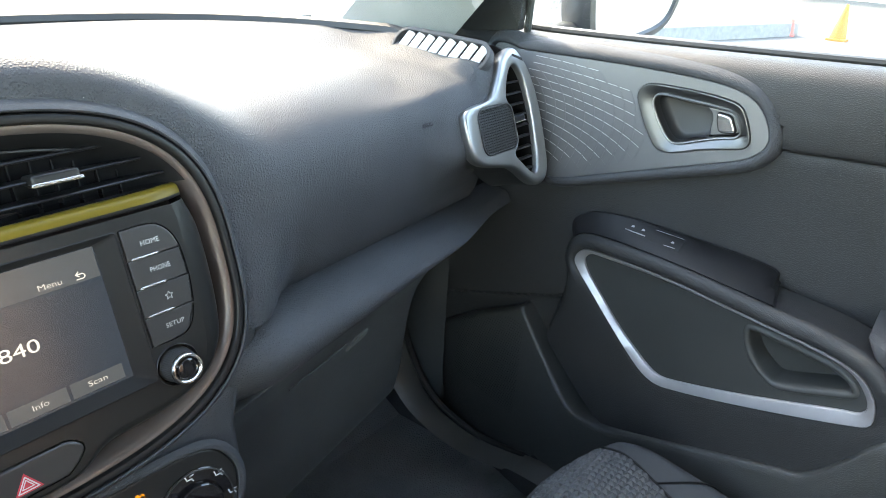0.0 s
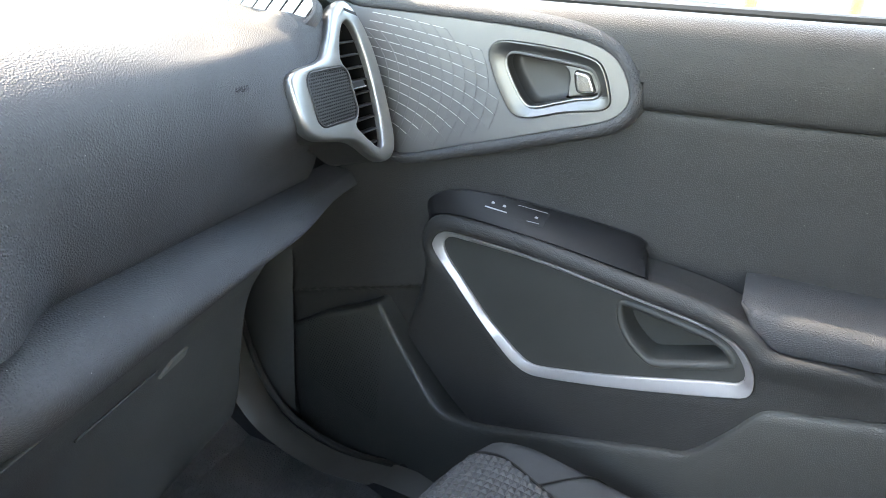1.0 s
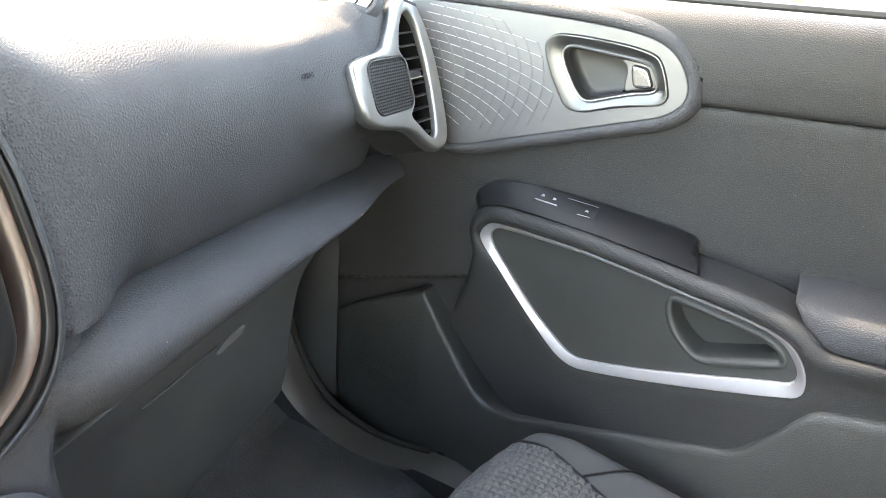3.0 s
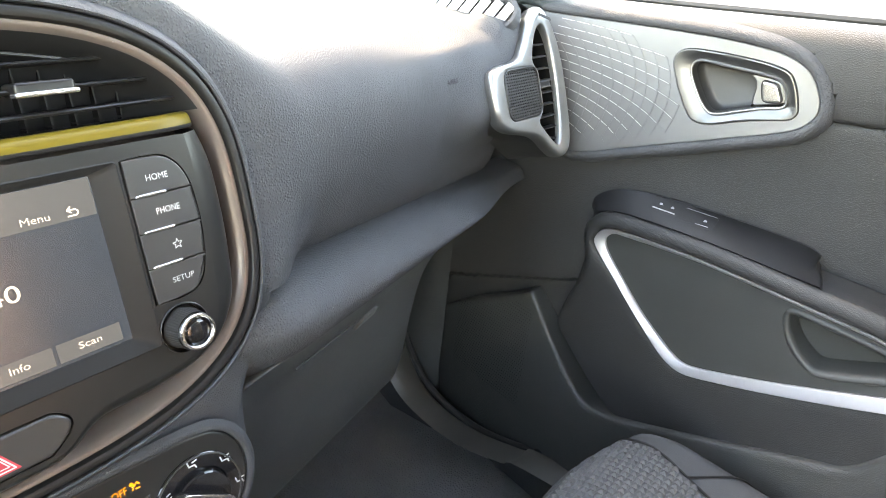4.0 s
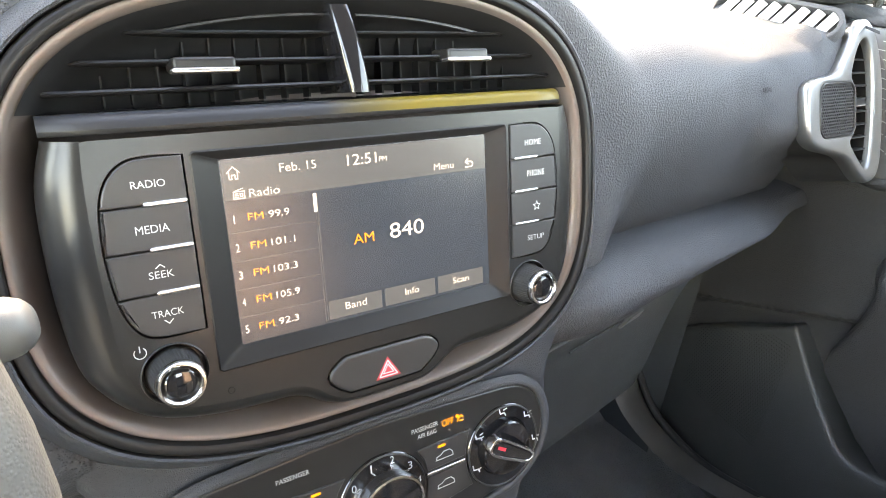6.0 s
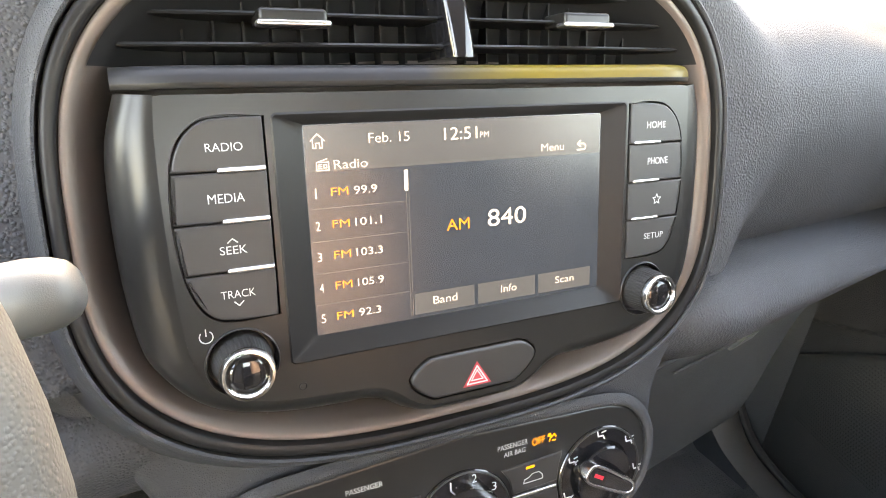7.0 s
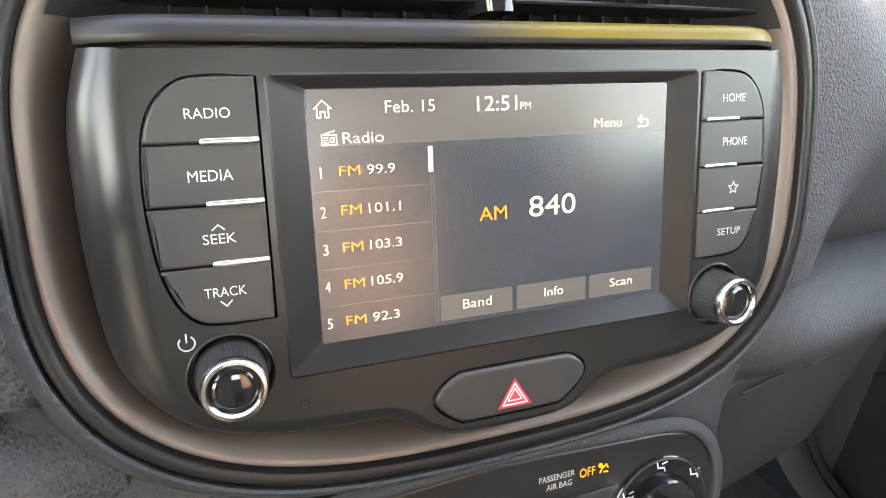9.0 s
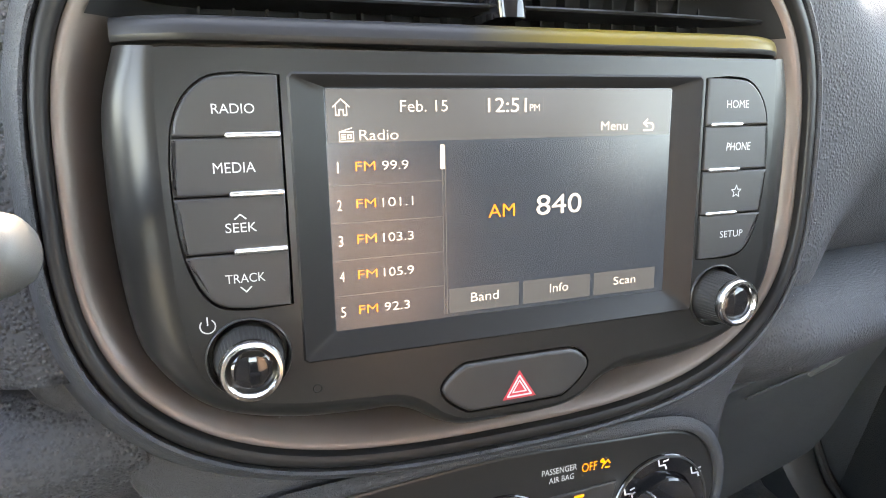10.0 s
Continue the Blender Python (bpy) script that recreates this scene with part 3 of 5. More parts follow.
# Smooth flank that rolls from the fascia's flat face back into the recess.
edge_half = flat(curve_through(eh, 5, False))
for s in (1, -1):
    loops = []
    for k in range(11):
        f = k / 10
        out, back = math.sin(f * math.pi / 2) ** 1.15, 1 - math.cos(f * math.pi / 2)
        loops.append([(s * (a[0] + (b[0] - a[0]) * out), a[1] + (b[1] - a[1]) * out, -15.5 * back) for a, b in zip(face_half, edge_half)])
    loops.append([(s * b[0], b[1], -22) for b in edge_half])
    loops.append([(s * b[0] * 0.985, b[1] * 0.985, -42) for b in edge_half])
    part("flank", loft(loops, closed=False), BLACK, cluster, "smooth dark flank round the fascia", FACE, sharp=60)
# Bevelled frame that falls away to the pane.
pane_line = resampled(ccw(rounded_rect(0, 0, 152.4, 91.4, 1.0, 3)), FN)
mid = [((a[0] * 0.12 + b[0] * 0.88), (a[1] * 0.12 + b[1] * 0.88)) for a, b in zip(bev_out, pane_line)]
bevel = loft([at(bev_out, 0.0), at(grown(bev_out, -0.8), 0.5), at(grown(bev_out, -1.6), 0.2), at(mid, -2.5), at(pane_line, -3.2), at(pane_line, -6)])
SCREEN_W = -3.0
part("display_frame", bevel, FRAME, cluster, "bevelled black frame", FACE, sharp=25)


def icon(lines, width, w, closed=()):
    bm = bmesh.new()
    for k, line in enumerate(lines):
        stroke(line, width, w, bm, k in closed)
    return bm


# Keys: four on each side, split by bright bars.
def split_keys(loop, cuts, names, inner_sign):
    """Cuts a key block into four keys along level lines."""
    for k, (hi, lo) in enumerate(zip(cuts, cuts[1:])):
        pts = []
        n = len(loop)
        for i in range(n):
            a, b = loop[i], loop[(i + 1) % n]
            if lo <= a[1] <= hi:
                pts.append(a)
            for c in (hi, lo):
                if (a[1] - c) * (b[1] - c) < 0:
                    f = (c - a[1]) / (b[1] - a[1])
                    pts.append((a[0] + (b[0] - a[0]) * f, c))
        mx, my = sum(p[0] for p in pts) / len(pts), sum(p[1] for p in pts) / len(pts)
        pts = sorted(set(pts), key=lambda p: math.atan2(p[1] - my, p[0] - mx))
        pts = grown(pts, -0.22)
        yield k, part(names[k] + "_key", plate(pts, -5, 0.9, 0.9), BUTTON, cluster, "matt black " + names[k] + " key", FACE)


CUTS = (60, 29.2, 9.0, -11.2, -60)
KW = 1.0
left_words = (("RADIO", -115, -101, 37, 40.3), ("MEDIA", -116, -102, 17, 20.6), ("SEEK", -113.6, -103, -3.8, -0.4), ("TRACK", -115, -101.4, -22, -18.7))
for k, key in split_keys(keys_l, CUTS, ("radio", "media", "seek", "track"), 1):
    t, a, b, c, d = left_words[k]
    part("lettering", words(t, a, b, c, d, KW), WHITE_INK, key, place=FACE)
    if k == 2:
        part("arrow_mark", icon([[(-110.3, 0.9), (-108.4, 2.5), (-106.5, 0.9)]], 0.5, KW), WHITE_INK, key, place=FACE)
    if k == 3:
        part("arrow_mark", icon([[(-110, -23.6), (-108.2, -25.4), (-106.4, -23.6)]], 0.5, KW), WHITE_INK, key, place=FACE)
    if k < 3:
        v = CUTS[k + 1]
        bar = [(p[0], p[1]) for p in rounded_rect(-102, v + 0.5, 19, 2.3, 1.0, 4)]
        part("bright_bar", plate(ccw(bar), -3, 1.7, 0.8), BRIGHT, cluster, "bright satin bar between keys", FACE)
right_words = (("HOME", 103.4, 116, 37, 40.4), ("PHONE", 104.8, 118.6, 18, 21.6), (None,), ("SETUP", 104.4, 117.8, -22.4, -19.2))
for k, key in split_keys(keys_r, CUTS, ("home", "phone", "favourite", "setup"), -1):
    if right_words[k][0]:
        t, a, b, c, d = right_words[k]
        part("lettering", words(t, a, b, c, d, KW), WHITE_INK, key, place=FACE)
    else:
        star = [(112.2 + (2.9 if j % 2 == 0 else 1.3) * math.sin(j * math.pi / 5), -1 + (2.9 if j % 2 == 0 else 1.3) * math.cos(j * math.pi / 5)) for j in range(10)]
        part("star_mark", icon([star], 0.45, KW, (0,)), WHITE_INK, key, place=FACE)
    if k < 3:
        v = CUTS[k + 1]
        part("bright_bar", plate(ccw(rounded_rect(104.2, v + 0.5, 18, 2.0, 0.9, 4)), -3, 1.7, 0.8), BRIGHT, cluster, "bright satin bar between keys", FACE)


# Knobs: knurled skirt, chrome ring, glossy cap.
def knob(u, v):
    bm = bmesh.new()
    n = 96
    loops = []
    for w, r, deep in ((-4, 12.6, 0), (-1, 12.6, 0), (0, 12.2, 0.0), (1, 12.0, 0.35), (10, 11.4, 0.35), (11.5, 11.0, 0.1), (11.8, 10.2, 0)):
        loops.append([((r - deep * (j % 2)) * math.cos(2 * math.pi * j / n), (r - deep * (j % 2)) * math.sin(2 * math.pi * j / n), w) for j in range(n)])
    loft(loops, False, True, bm)
    k = part("knob", bm, BUTTON, cluster, "round knurled knob with a chrome ring", FACE @ moved(u, v), sharp=25)
    part("knob_collar", loft([at(circle(0, 0, r, 56), w) for r, w in ((15.4, -0.3), (15.2, 0.4), (15.0, 0.9), (14.7, 1.0), (14.4, 0.6), (14.2, -4))]), BLACK, k, "low collar round the knob", FACE @ moved(u, v), sharp=60)
    ring = lathe([(9.6, 9), (10.9, 11.0), (11.2, 12.6), (11.0, 14.6), (10.3, 15.6), (9.2, 15.7), (8.2, 14.8), (7.9, 13.6), (7.8, 12)])
    part("chrome_ring", ring, CHROME, k, "chrome ring", FACE @ moved(u, v))
    part("knob_cap", lathe([(7.85, 11), (7.8, 13.3), (7.3, 13.8), (5.5, 14.3), (3.5, 14.6), (1.8, 14.75), (0.3, 14.8)]), GLOSS, k, "glossy black cap", FACE @ moved(u, v))


knob(*knob_l)
knob(*knob_r)
power = [[(-122.3 + 2.6 * math.sin(a), -36.9 + 2.6 * math.cos(a)) for a in [radians(d) for d in range(38, 323, 15)]], [(-122.3, -36.5), (-122.3, -33.7)]]
part("power_mark", icon(power, 0.5, 0.12), WHITE_INK, cluster, "white power symbol", FACE)
part("microphone_hole", lathe([(1.9, -1), (1.9, 0.12), (1.6, 0.3), (1.3, 0.12), (1.2, -0.4), (0.1, -0.5)], 20), DEEP, cluster, "tiny microphone hole", FACE @ moved(-85, -66.5))

# Hazard key.
hazard = part("hazard_key", plate(grown(hazard_line, -0.2), -5, 1.4, 1.6, steps=4), BUTTON, cluster, "satin black hazard key", FACE)
tri = lambda s, dy=0.0: [(0.4 + s * x, -78.8 + dy + s * y) for x, y in ((0, 7.2), (-8.0, -5.6), (8.0, -5.6))]
part("red_triangle", polygon(tri(1.0), 1.5), RED, hazard, "red triangle", FACE)
for k, s in enumerate((0.70, 0.40)):
    part("white_triangle", icon([tri(s, -0.4)], 0.75 - 0.15 * k, 1.6, (0,)), WHITE_INK, hazard, place=FACE)

# Strip between the vents and the fascia, black turning yellow.
sh = []
for k in range(81):
    u = -145 + 290 * k / 80
    back = 13.5 * max((abs(u) - 112) / 33, 0) ** 2.2
    sh.append([(u, v, w - back) for v, w in ((60.6, -8), (60.6, -0.9), (60.9, -0.2), (61.8, 0.2), (63.0, 0.3), (65.4, -0.1), (67.4, -1.2), (68.8, -3.0), (69.5, -5.5), (69.7, -14))])
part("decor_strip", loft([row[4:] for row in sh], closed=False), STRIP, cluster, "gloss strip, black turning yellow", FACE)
part("strip_foot", loft([row[:5] for row in sh], closed=False), FRAME, cluster, "dull black foot of the strip", FACE)

# ---- the display and its picture ----
display = part("display", plate(ccw(rounded_rect(0, 0, 153.0, 92.0, 1.0, 3)), -8, SCREEN_W, 0.3), DISPLAY, cluster, "lit touch display with radio page", FACE)
UW = SCREEN_W + 0.12


def ui(name, bm, material):
    part(name, bm, material, display, place=FACE)


def key_area(u0, u1, v0, v1, material=UI_KEY, w=UW - 0.06):
    ui("screen_key", polygon([(u0, v0), (u1, v0), (u1, v1), (u0, v1)], w), material)


key_area(-75.8, 75.8, 26, 45.4)
key_area(38, 56, 26.4, 34, w=UW - 0.04)
key_area(57, 74, 26.4, 34, w=UW - 0.04)
for a, b in ((-29.5, 2), (4, 37), (39, 71.5)):
    key_area(a, b, -44, -33.8)
    key_area(a, b, -44, -33.8, w=UW - 0.03)
for text, a, b, c, d in (("Feb. 15", -48, -29, 37, 41.2), ("12:51", -12, 5, 36.4, 42), ("PM", 6.4, 11, 36.8, 39.4), ("Radio", -64, -49, 26.8, 30.6), ("Menu", 40.4, 53.6, 28.4, 32),
                         ("840", 10, 31.6, -6, 2.4), ("Band", -20, -7.4, -40.2, -36.4), ("Info", 17, 26, -40.2, -36.4), ("Scan", 49.4, 61, -40.2, -36.6)):
    ui("screen_word", words(text, a, b, c, d, UW, 0.0 if text in ("12:51", "840") else 0.006), LETTER)
ui("screen_word", words("AM", -12, 0, -5.6, -0.2, UW), AMBER)
for k, (v, num) in enumerate(((17, "99.9"), (3, "101.1"), (-10.6, "103.3"), (-24.4, "105.9"), (-38.4, "92.3"))):
    d = 0.5 * k
    ui("screen_word", words(str(k + 1), -73.4 - d * 0.3, -71.6 - d * 0.3, v - 2, v + 2, UW, 0.008), LETTER)
    ui("screen_word", words("FM", -66.0 - d * 0.5, -58.4 - d * 0.5, v - 1.4, v + 2, UW, 0.004), AMBER)
    ui("screen_word", words(num, -55.8 - d * 0.5, (-43.6 if len(num) > 4 else -45.4) - d * 0.5, v - 1.4, v + 2, UW, 0.008), LETTER)
for v in (10.4, -3.8, -18, -32):
    ui("screen_line", stroke([(-75.5, v), (-32, v)], 0.22, UW), UI_LINE)
for u in (-30.4, -31.6):
    ui("screen_line", stroke([(u, 24), (u, -44)], 0.25, UW), UI_LINE)
ui("scroll_bar", polygon([(-32.4, 15), (-30.6, 15), (-30.6, 24.4), (-32.4, 24.4)], UW + 0.05), LETTER)
for u in (-13.6, 12.6):
    ui("screen_line", stroke([(u, 36), (u, 42.5)], 0.2, UW), UI_LINE)
ui("home_symbol", icon([[(-73.4, 39), (-70.4, 41.8), (-67.4, 39)], [(-72.4, 39.4), (-72.4, 36), (-71.2, 36), (-71.2, 38), (-69.6, 38), (-69.6, 36), (-68.4, 36), (-68.4, 39.4)]], 0.45, UW), LETTER)
ui("radio_symbol", icon([[(-71.4, 26.6), (-66.2, 26.6), (-66.2, 30), (-71.4, 30)], [(-70.8, 30.2), (-66.8, 31.4)], [(-70.6, 29), (-69.2, 29)], [(-70.6, 28.2), (-69.2, 28.2)], [(-70.6, 27.4), (-69.2, 27.4)],
                         [(-68.3, 27.6), (-67.1, 27.6), (-67.1, 28.9), (-68.3, 28.9)]], 0.4, UW, (0, 5)), LETTER)
ui("back_symbol", icon([[(62.2, 31), (66, 31), (67, 30), (67, 28.8), (66, 28), (62, 28)], [(63.8, 32.6), (62, 31), (63.8, 29.6)]], 0.7, UW), LETTER)

# ---- centre air vents ----
vents = thing("centre_air_vent", "black twin centre air vents with level slats, above the display", "air vent", (0, 0.05, 1.06))
for side in (-1, 1):
    for k, v in enumerate((78.2, 90.6, 103.6)):
        u1 = (141, 133, 115)[k]
        sec = [(v - 1.3, -34), (v - 1.2, -14), (v - 0.8, -10.6), (v, -10), (v + 0.8, -10.6), (v + 1.2, -14), (v + 1.3, -34)]
        loops = []
        for j in range(21):
            u = side * (6 + (u1 - 6) * j / 20)
            bow = -6.0 * (abs(u) / 140) ** 3
            loops.append([(u, vv, w + bow - 2.5 * k) for vv, w in sec])
        part("slat", loft(loops, True, True, closed=False), LOUVRE, vents, place=STACK)
    for j in range(9):
        u = side * (16 + 12.5 * j)
        bm = bmesh.new()
        box(u - 0.5, u + 0.5, 72, 110 - 0.0013 * u * u, -41, -32, 0, bm)
        part("upright_vane", bm, DEEP, vents, place=STACK)
    for v0, u1 in ((110.5, 90),):
        arc = [(side * (8 + (u1 - 8) * j / 12), v0 + 2.2 - 8.5 * (j / 12) ** 2, -19 - 4 * (j / 12) ** 2) for j in range(13)]
        part("top_slat", tube(arc, 1.1, 6), LOUVRE, vents, place=STACK)
    # Sliding tab on the middle slat.
    c = -75 if side < 0 else 70.5
    tv = 87.0 if side < 0 else 89.6
    tab = part("tab", plate(ccw(rounded_rect(c, tv + 1.6, 28, 6.6, 2.0, 4)), -22, -4.5, 1.6), BLACK, vents, "sliding vent tab", STACK)
    part("chrome_edge", plate(ccw(rounded_rect(c, tv - 1.2, 30, 2.6, 1.2, 4)), -10, -2.4, 1.0), BRIGHT, tab, "bright edge", STACK)
# Dark sheet over the bowl, drawn for the shade behind the slats.
loops = []
for a, b, w in ((161, 113, -11.4), (159, 111, -13.4), (156.5, 108.3, -17.0), (153, 105, -23.4), (148, 100, -30.4), (140, 92, -36.4), (130, 82, -39.5), (120, 66, -42)):
    t0 = math.asin((62 / b) ** 1.5)
    loops.append([(a * math.copysign(abs(math.cos(t)) ** (2 / 3), math.cos(t)), 8 + b * math.sin(t) ** (2 / 3), w) for t in [t0 + (math.pi - 2 * t0) * k / 48 for k in range(49)]])
part("vent_back", loft(loops, closed=False), DEEP, vents, "dull black sheet for the shaded hollow behind the slats", STACK, sharp=70)
# Upright divider between the two vents.
div = []
for k in range(15):
    v = 73 + 47 * k / 14
    w = -2.0 - 9.0 * (k / 14) ** 1.8 - (9 if k == 14 else 0)
    lean = -5.0 * (k / 14)
    div.append([(lean + u + 0.6, v, w + d) for u, d in ((-6.4, -40), (-6.4, -3.6), (-5.4, -1.0), (-3.4, 0.3), (3.4, 0.3), (5.4, -1.0), (6.4, -3.6), (6.4, -40))])
part("divider", loft(div, True, True, closed=False), GLOSS, vents, "glossy upright divider", STACK)
part("lower_shelf", loft([[(u, v, w - 12 * (abs(u) / 148) ** 5) for v, w in ((69.3, -9), (70.0, -11), (70.8, -16), (71.2, -26), (72, -60))] for u in range(-144, 145, 4)], closed=False), GLOSS, vents, "glossy shelf under the slats", STACK)

# ---- climate panel ----
CLIM = STACK @ moved(0, 0, -14)
climate = thing("climate_panel", "black heater panel with round dials and keys, below the display", "heater controls", (0, 0, 0.8))
ch = [(0, -125), (40, -126.5), (75, -128.5), (100, -130), (116, -134), (127, -143), (133.5, -157), (134, -172), (128, -188), (116, -200), (104, -206), (90, -208), (60, -214), (0, -222)]
clim_line = resampled(ccw(flat(curve_through(ch + [(-u, v) for u, v in ch[-2:0:-1]], 5))), 140)
part("panel", plate(clim_line, -20, -5, 2.0), PANEL, climate, "satin black control plate", CLIM)
part("panel_edge", loft([at(grown(clim_line, g), w) for g, w in ((-0.2, -8), (0.2, -4.0), (1.0, -3.2), (2.4, -2.8), (4.5, -3.4), (7.5, -6))]), CONSOLE, climate, "grained rim", CLIM)


def dial(u, v, name):
    d = part(name, lathe([(31, -9), (31, -4.2), (30.4, -3.6), (21.5, -3.4), (20.6, -4.4)], 64), GLOSS, climate, "round glossy scale", CLIM @ moved(u, v))
    part("dial_ring", lathe([(30.6, -5), (30.4, -3.2), (29.8, -2.9), (29.2, -3.3), (29.0, -5)], 64), BUTTON, d, place=CLIM @ moved(u, v))
    return d


dr = dial(97, -174, "air_direction_dial")
body = part("turning_disc", lathe([(20, -6), (19.8, 1.0), (18.8, 1.9), (16, 1.6), (0.3, 1.2)], 56), GLOSS, dr, "glossy turning disc", CLIM @ moved(97, -174))
turn = CLIM @ moved(93, -170.5) @ Matrix.Rotation(radians(-31), 4, "Z") @ Matrix.Diagonal((0.9, 0.86, 0.75, 1))
bar = ccw(flat(curve_through([(-20, 0), (-17.5, 6), (-8, 7.2), (10, 6.2), (22, 4.8), (25.5, 0), (22, -4.8), (10, -6.2), (-8, -7.2), (-17.5, -6)], 4)))
grip = part("grip_bar", plate(bar, 0, 13, 2.2), GLOSS, dr, "black grip bar with chrome rim", turn)
part("grip_rim", frame_plate(grown(bar, 0.7), grown(bar, -1.8), 3, 13.6, 0.7, 11), CHROME, dr, "chrome rim", turn)
part("red_mark", polygon([(-14, -1.4), (-5.5, -1.4), (-5.5, 1.4), (-14, 1.4)], 13.15), RED, dr, "red pointer", turn)


def vent_figure(u, v, arrows):
    """A seated outline with an arrow, a few strokes high."""
    lines = [[(u - 3, v + 3), (u - 2.2, v - 0.6), (u + 1.4, v - 0.8), (u + 2.4, v - 3)]]
    for a in arrows:
        lines.append([(u + a[0], v + a[1]), (u + a[2], v + a[3])])
    return icon(lines, 1.0, -3.3)


for u, v, arr in ((97, -148, ((3.4, 2, 0.5, 1.4),)), (119, -157, ((3.4, 2, 0.5, 1.4), (3.6, -0.6, 1.6, -1.6))), (76, -160, ((3.6, -0.6, 1.6, -1.6), (3.2, 2, 1, 1.4))), (73, -183, ((3.6, -0.4, 2.2, -1.4),)), (126, -178, ((3.4, 1, 0.5, 1.4),))):
    part("air_symbol", vent_figure(u, v, arr), WHITE_INK, dr, place=CLIM)
df = dial(2, -176.5, "fan_dial")
part("turning_disc", lathe([(22, -6), (21, 7), (20.4, 9), (18, 9.6), (0.3, 9.4)], 56), GLOSS, df, "glossy turning disc", CLIM @ moved(2, -176.5))
part("chrome_ring", lathe([(22.8, -4), (22.6, 8.5), (21.8, 10.2), (20.4, 10.4), (19.6, 9)], 56), CHROME, df, "chrome ring", CLIM @ moved(2, -176.5))
for t, u, v in (("0", -18, -161.5), ("1", -5.5, -152.5), ("2", 9, -151.5), ("3", 21.5, -160), ("4", 27.6, -173)):
    part("number", words(t, u - 1.5, u + 1.5, v - 2.6, v + 2.6, -3.3, 0.012), WHITE_INK, df, place=CLIM)
dl = dial(-97, -174, "temperature_dial")
part("turning_disc", lathe([(20, -6), (19.8, 1.0), (18.8, 1.9), (16, 1.6), (0.3, 1.2)], 56), GLOSS, dl, "glossy turning disc", CLIM @ moved(-97, -174))
part("lettering", words("PASSENGER", 25, 45, -140.6, -137.4, -4.9), WHITE_INK, climate, "white airbag lettering", CLIM)
part("lettering", words("AIR BAG", 29, 43.4, -145.4, -142.3, -4.9), WHITE_INK, climate, place=CLIM)
part("warning_word", words("OFF", 48, 57, -143.2, -138.4, -4.9), AMBER2, climate, "lit amber warning", CLIM)
bm = icon([[(60, -143), (61.4, -139.6)], [(61.4, -141), (63.4, -139.2), (64.6, -141)], [(62, -143), (64.4, -143.2)]], 0.9, -4.9)
polygon([(p[0], p[1]) for p in circle(60, -139, 1.3, 12)], -4.9, bm)
part("warning_symbol", bm, AMBER2, climate, place=CLIM)
part("lettering", words("PASSENGER", -64, -44, -141, -138, -4.9), WHITE_INK, climate, place=CLIM)
for su in (1, -1):
    def mirrored(loop):
        return ccw([(2 + su * (u - 2), v) for u, v in loop])
    up = [(27, -153), (69, -151.5), (66, -162), (65.2, -169.6), (34.2, -170.4), (32.5, -161)]
    lo = [(34.2, -175), (65.4, -174.4), (66.4, -184), (70, -194), (52, -197), (30, -197), (33, -186)]
    for nm, loop in (("air_key", up), ("air_key", lo)):
        part(nm, plate(mirrored(resampled(loop, 40)), -8, -3.8, 0.8), BUTTON, climate, "satin heater key", CLIM)
    part("bright_bar", plate(mirrored(rounded_rect(49, -172.6, 31, 2.6, 1.1, 4)), -8, -2.9, 0.9), BRIGHT, climate, "bright satin bar between keys", CLIM)
    part("key_lamp", polygon(mirrored(rounded_rect(46, -155.4, 6, 1.7, 0.5, 3)), -3.7), AMBER2, climate, "lit amber key lamp", CLIM)
    for v in (-163, -184):
        car = [(41.5, v - 2), (42, v + 0.4), (45, v + 1.0), (47.4, v + 3), (52, v + 3), (54.4, v + 0.6), (54.6, v - 2)]
        part("car_symbol", icon([[(2 + su * (u - 2), w) for u, w in car]], 0.6, -3.7, (0,)), WHITE_INK, climate, place=CLIM)

# ---- side air vent with its tweeter ----
side_vent = thing("side_air_vent", "silver side air vent with a square tweeter, at the dash end", "air vent", (0.6, 0.05, 0.93))
hole = [(604, 121), (611, 138), (621, 152), (632, 157.5), (641, 150), (648, 130), (651, 95), (648, 55), (642, 26), (634, 17), (624, 22), (606, 40), (600, 49), (609, 58), (613, 72), (613, 96), (611, 108), (606, 114)]
vent_hole = resampled(ccw(flat(curve_through(hole, 5))), 120)
tweet = ccw(rounded_rect(574, 84.5, 72, 57, 13, 7))
bm = bmesh.new()
fill_between(grown(vent_out, -4.2), [grown(vent_hole, 2.6), grown(tweet, 1.2)], 7.0, bm)
loft([at(grown(vent_out, g), w) for g, w in ((-4.2, 7.0), (-2.6, 6.6), (-1.2, 5.4), (-0.3, 3.0), (0, 0.0), (-0.5, -3), (-1.2, -9))], bm=bm)
loft([at(grown(vent_hole, g), w) for g, w in ((2.6, 7.0), (1.4, 6.5), (0.5, 5.2), (0, 3.0), (-0.2, -1.5))], bm=bm)
loft([at(grown(tweet, g), w) for g, w in ((1.2, 7.0), (0.5, 6.7), (0.1, 6.0), (0, 2.0))], bm=bm)
bmesh.ops.remove_doubles(bm, verts=bm.verts, dist=0.02)
part("surround", bm, SILVER, side_vent, "satin silver surround", VENT, sharp=50)
part("housing", loft([at(grown(vent_out, g), w) for g, w in ((-0.9, -7.5), (-2.0, -9), (-2.6, -12), (-4, -70))]), DOOR, side_vent, "dark grained housing behind the surround", VENT, sharp=60)
part("vent_throat", loft([at(vent_hole, -1.5), at(grown(vent_hole, 2), -30), at(grown(vent_hole, 2), -68)], cap1=True), DEEP, side_vent, "dark vent throat", VENT)
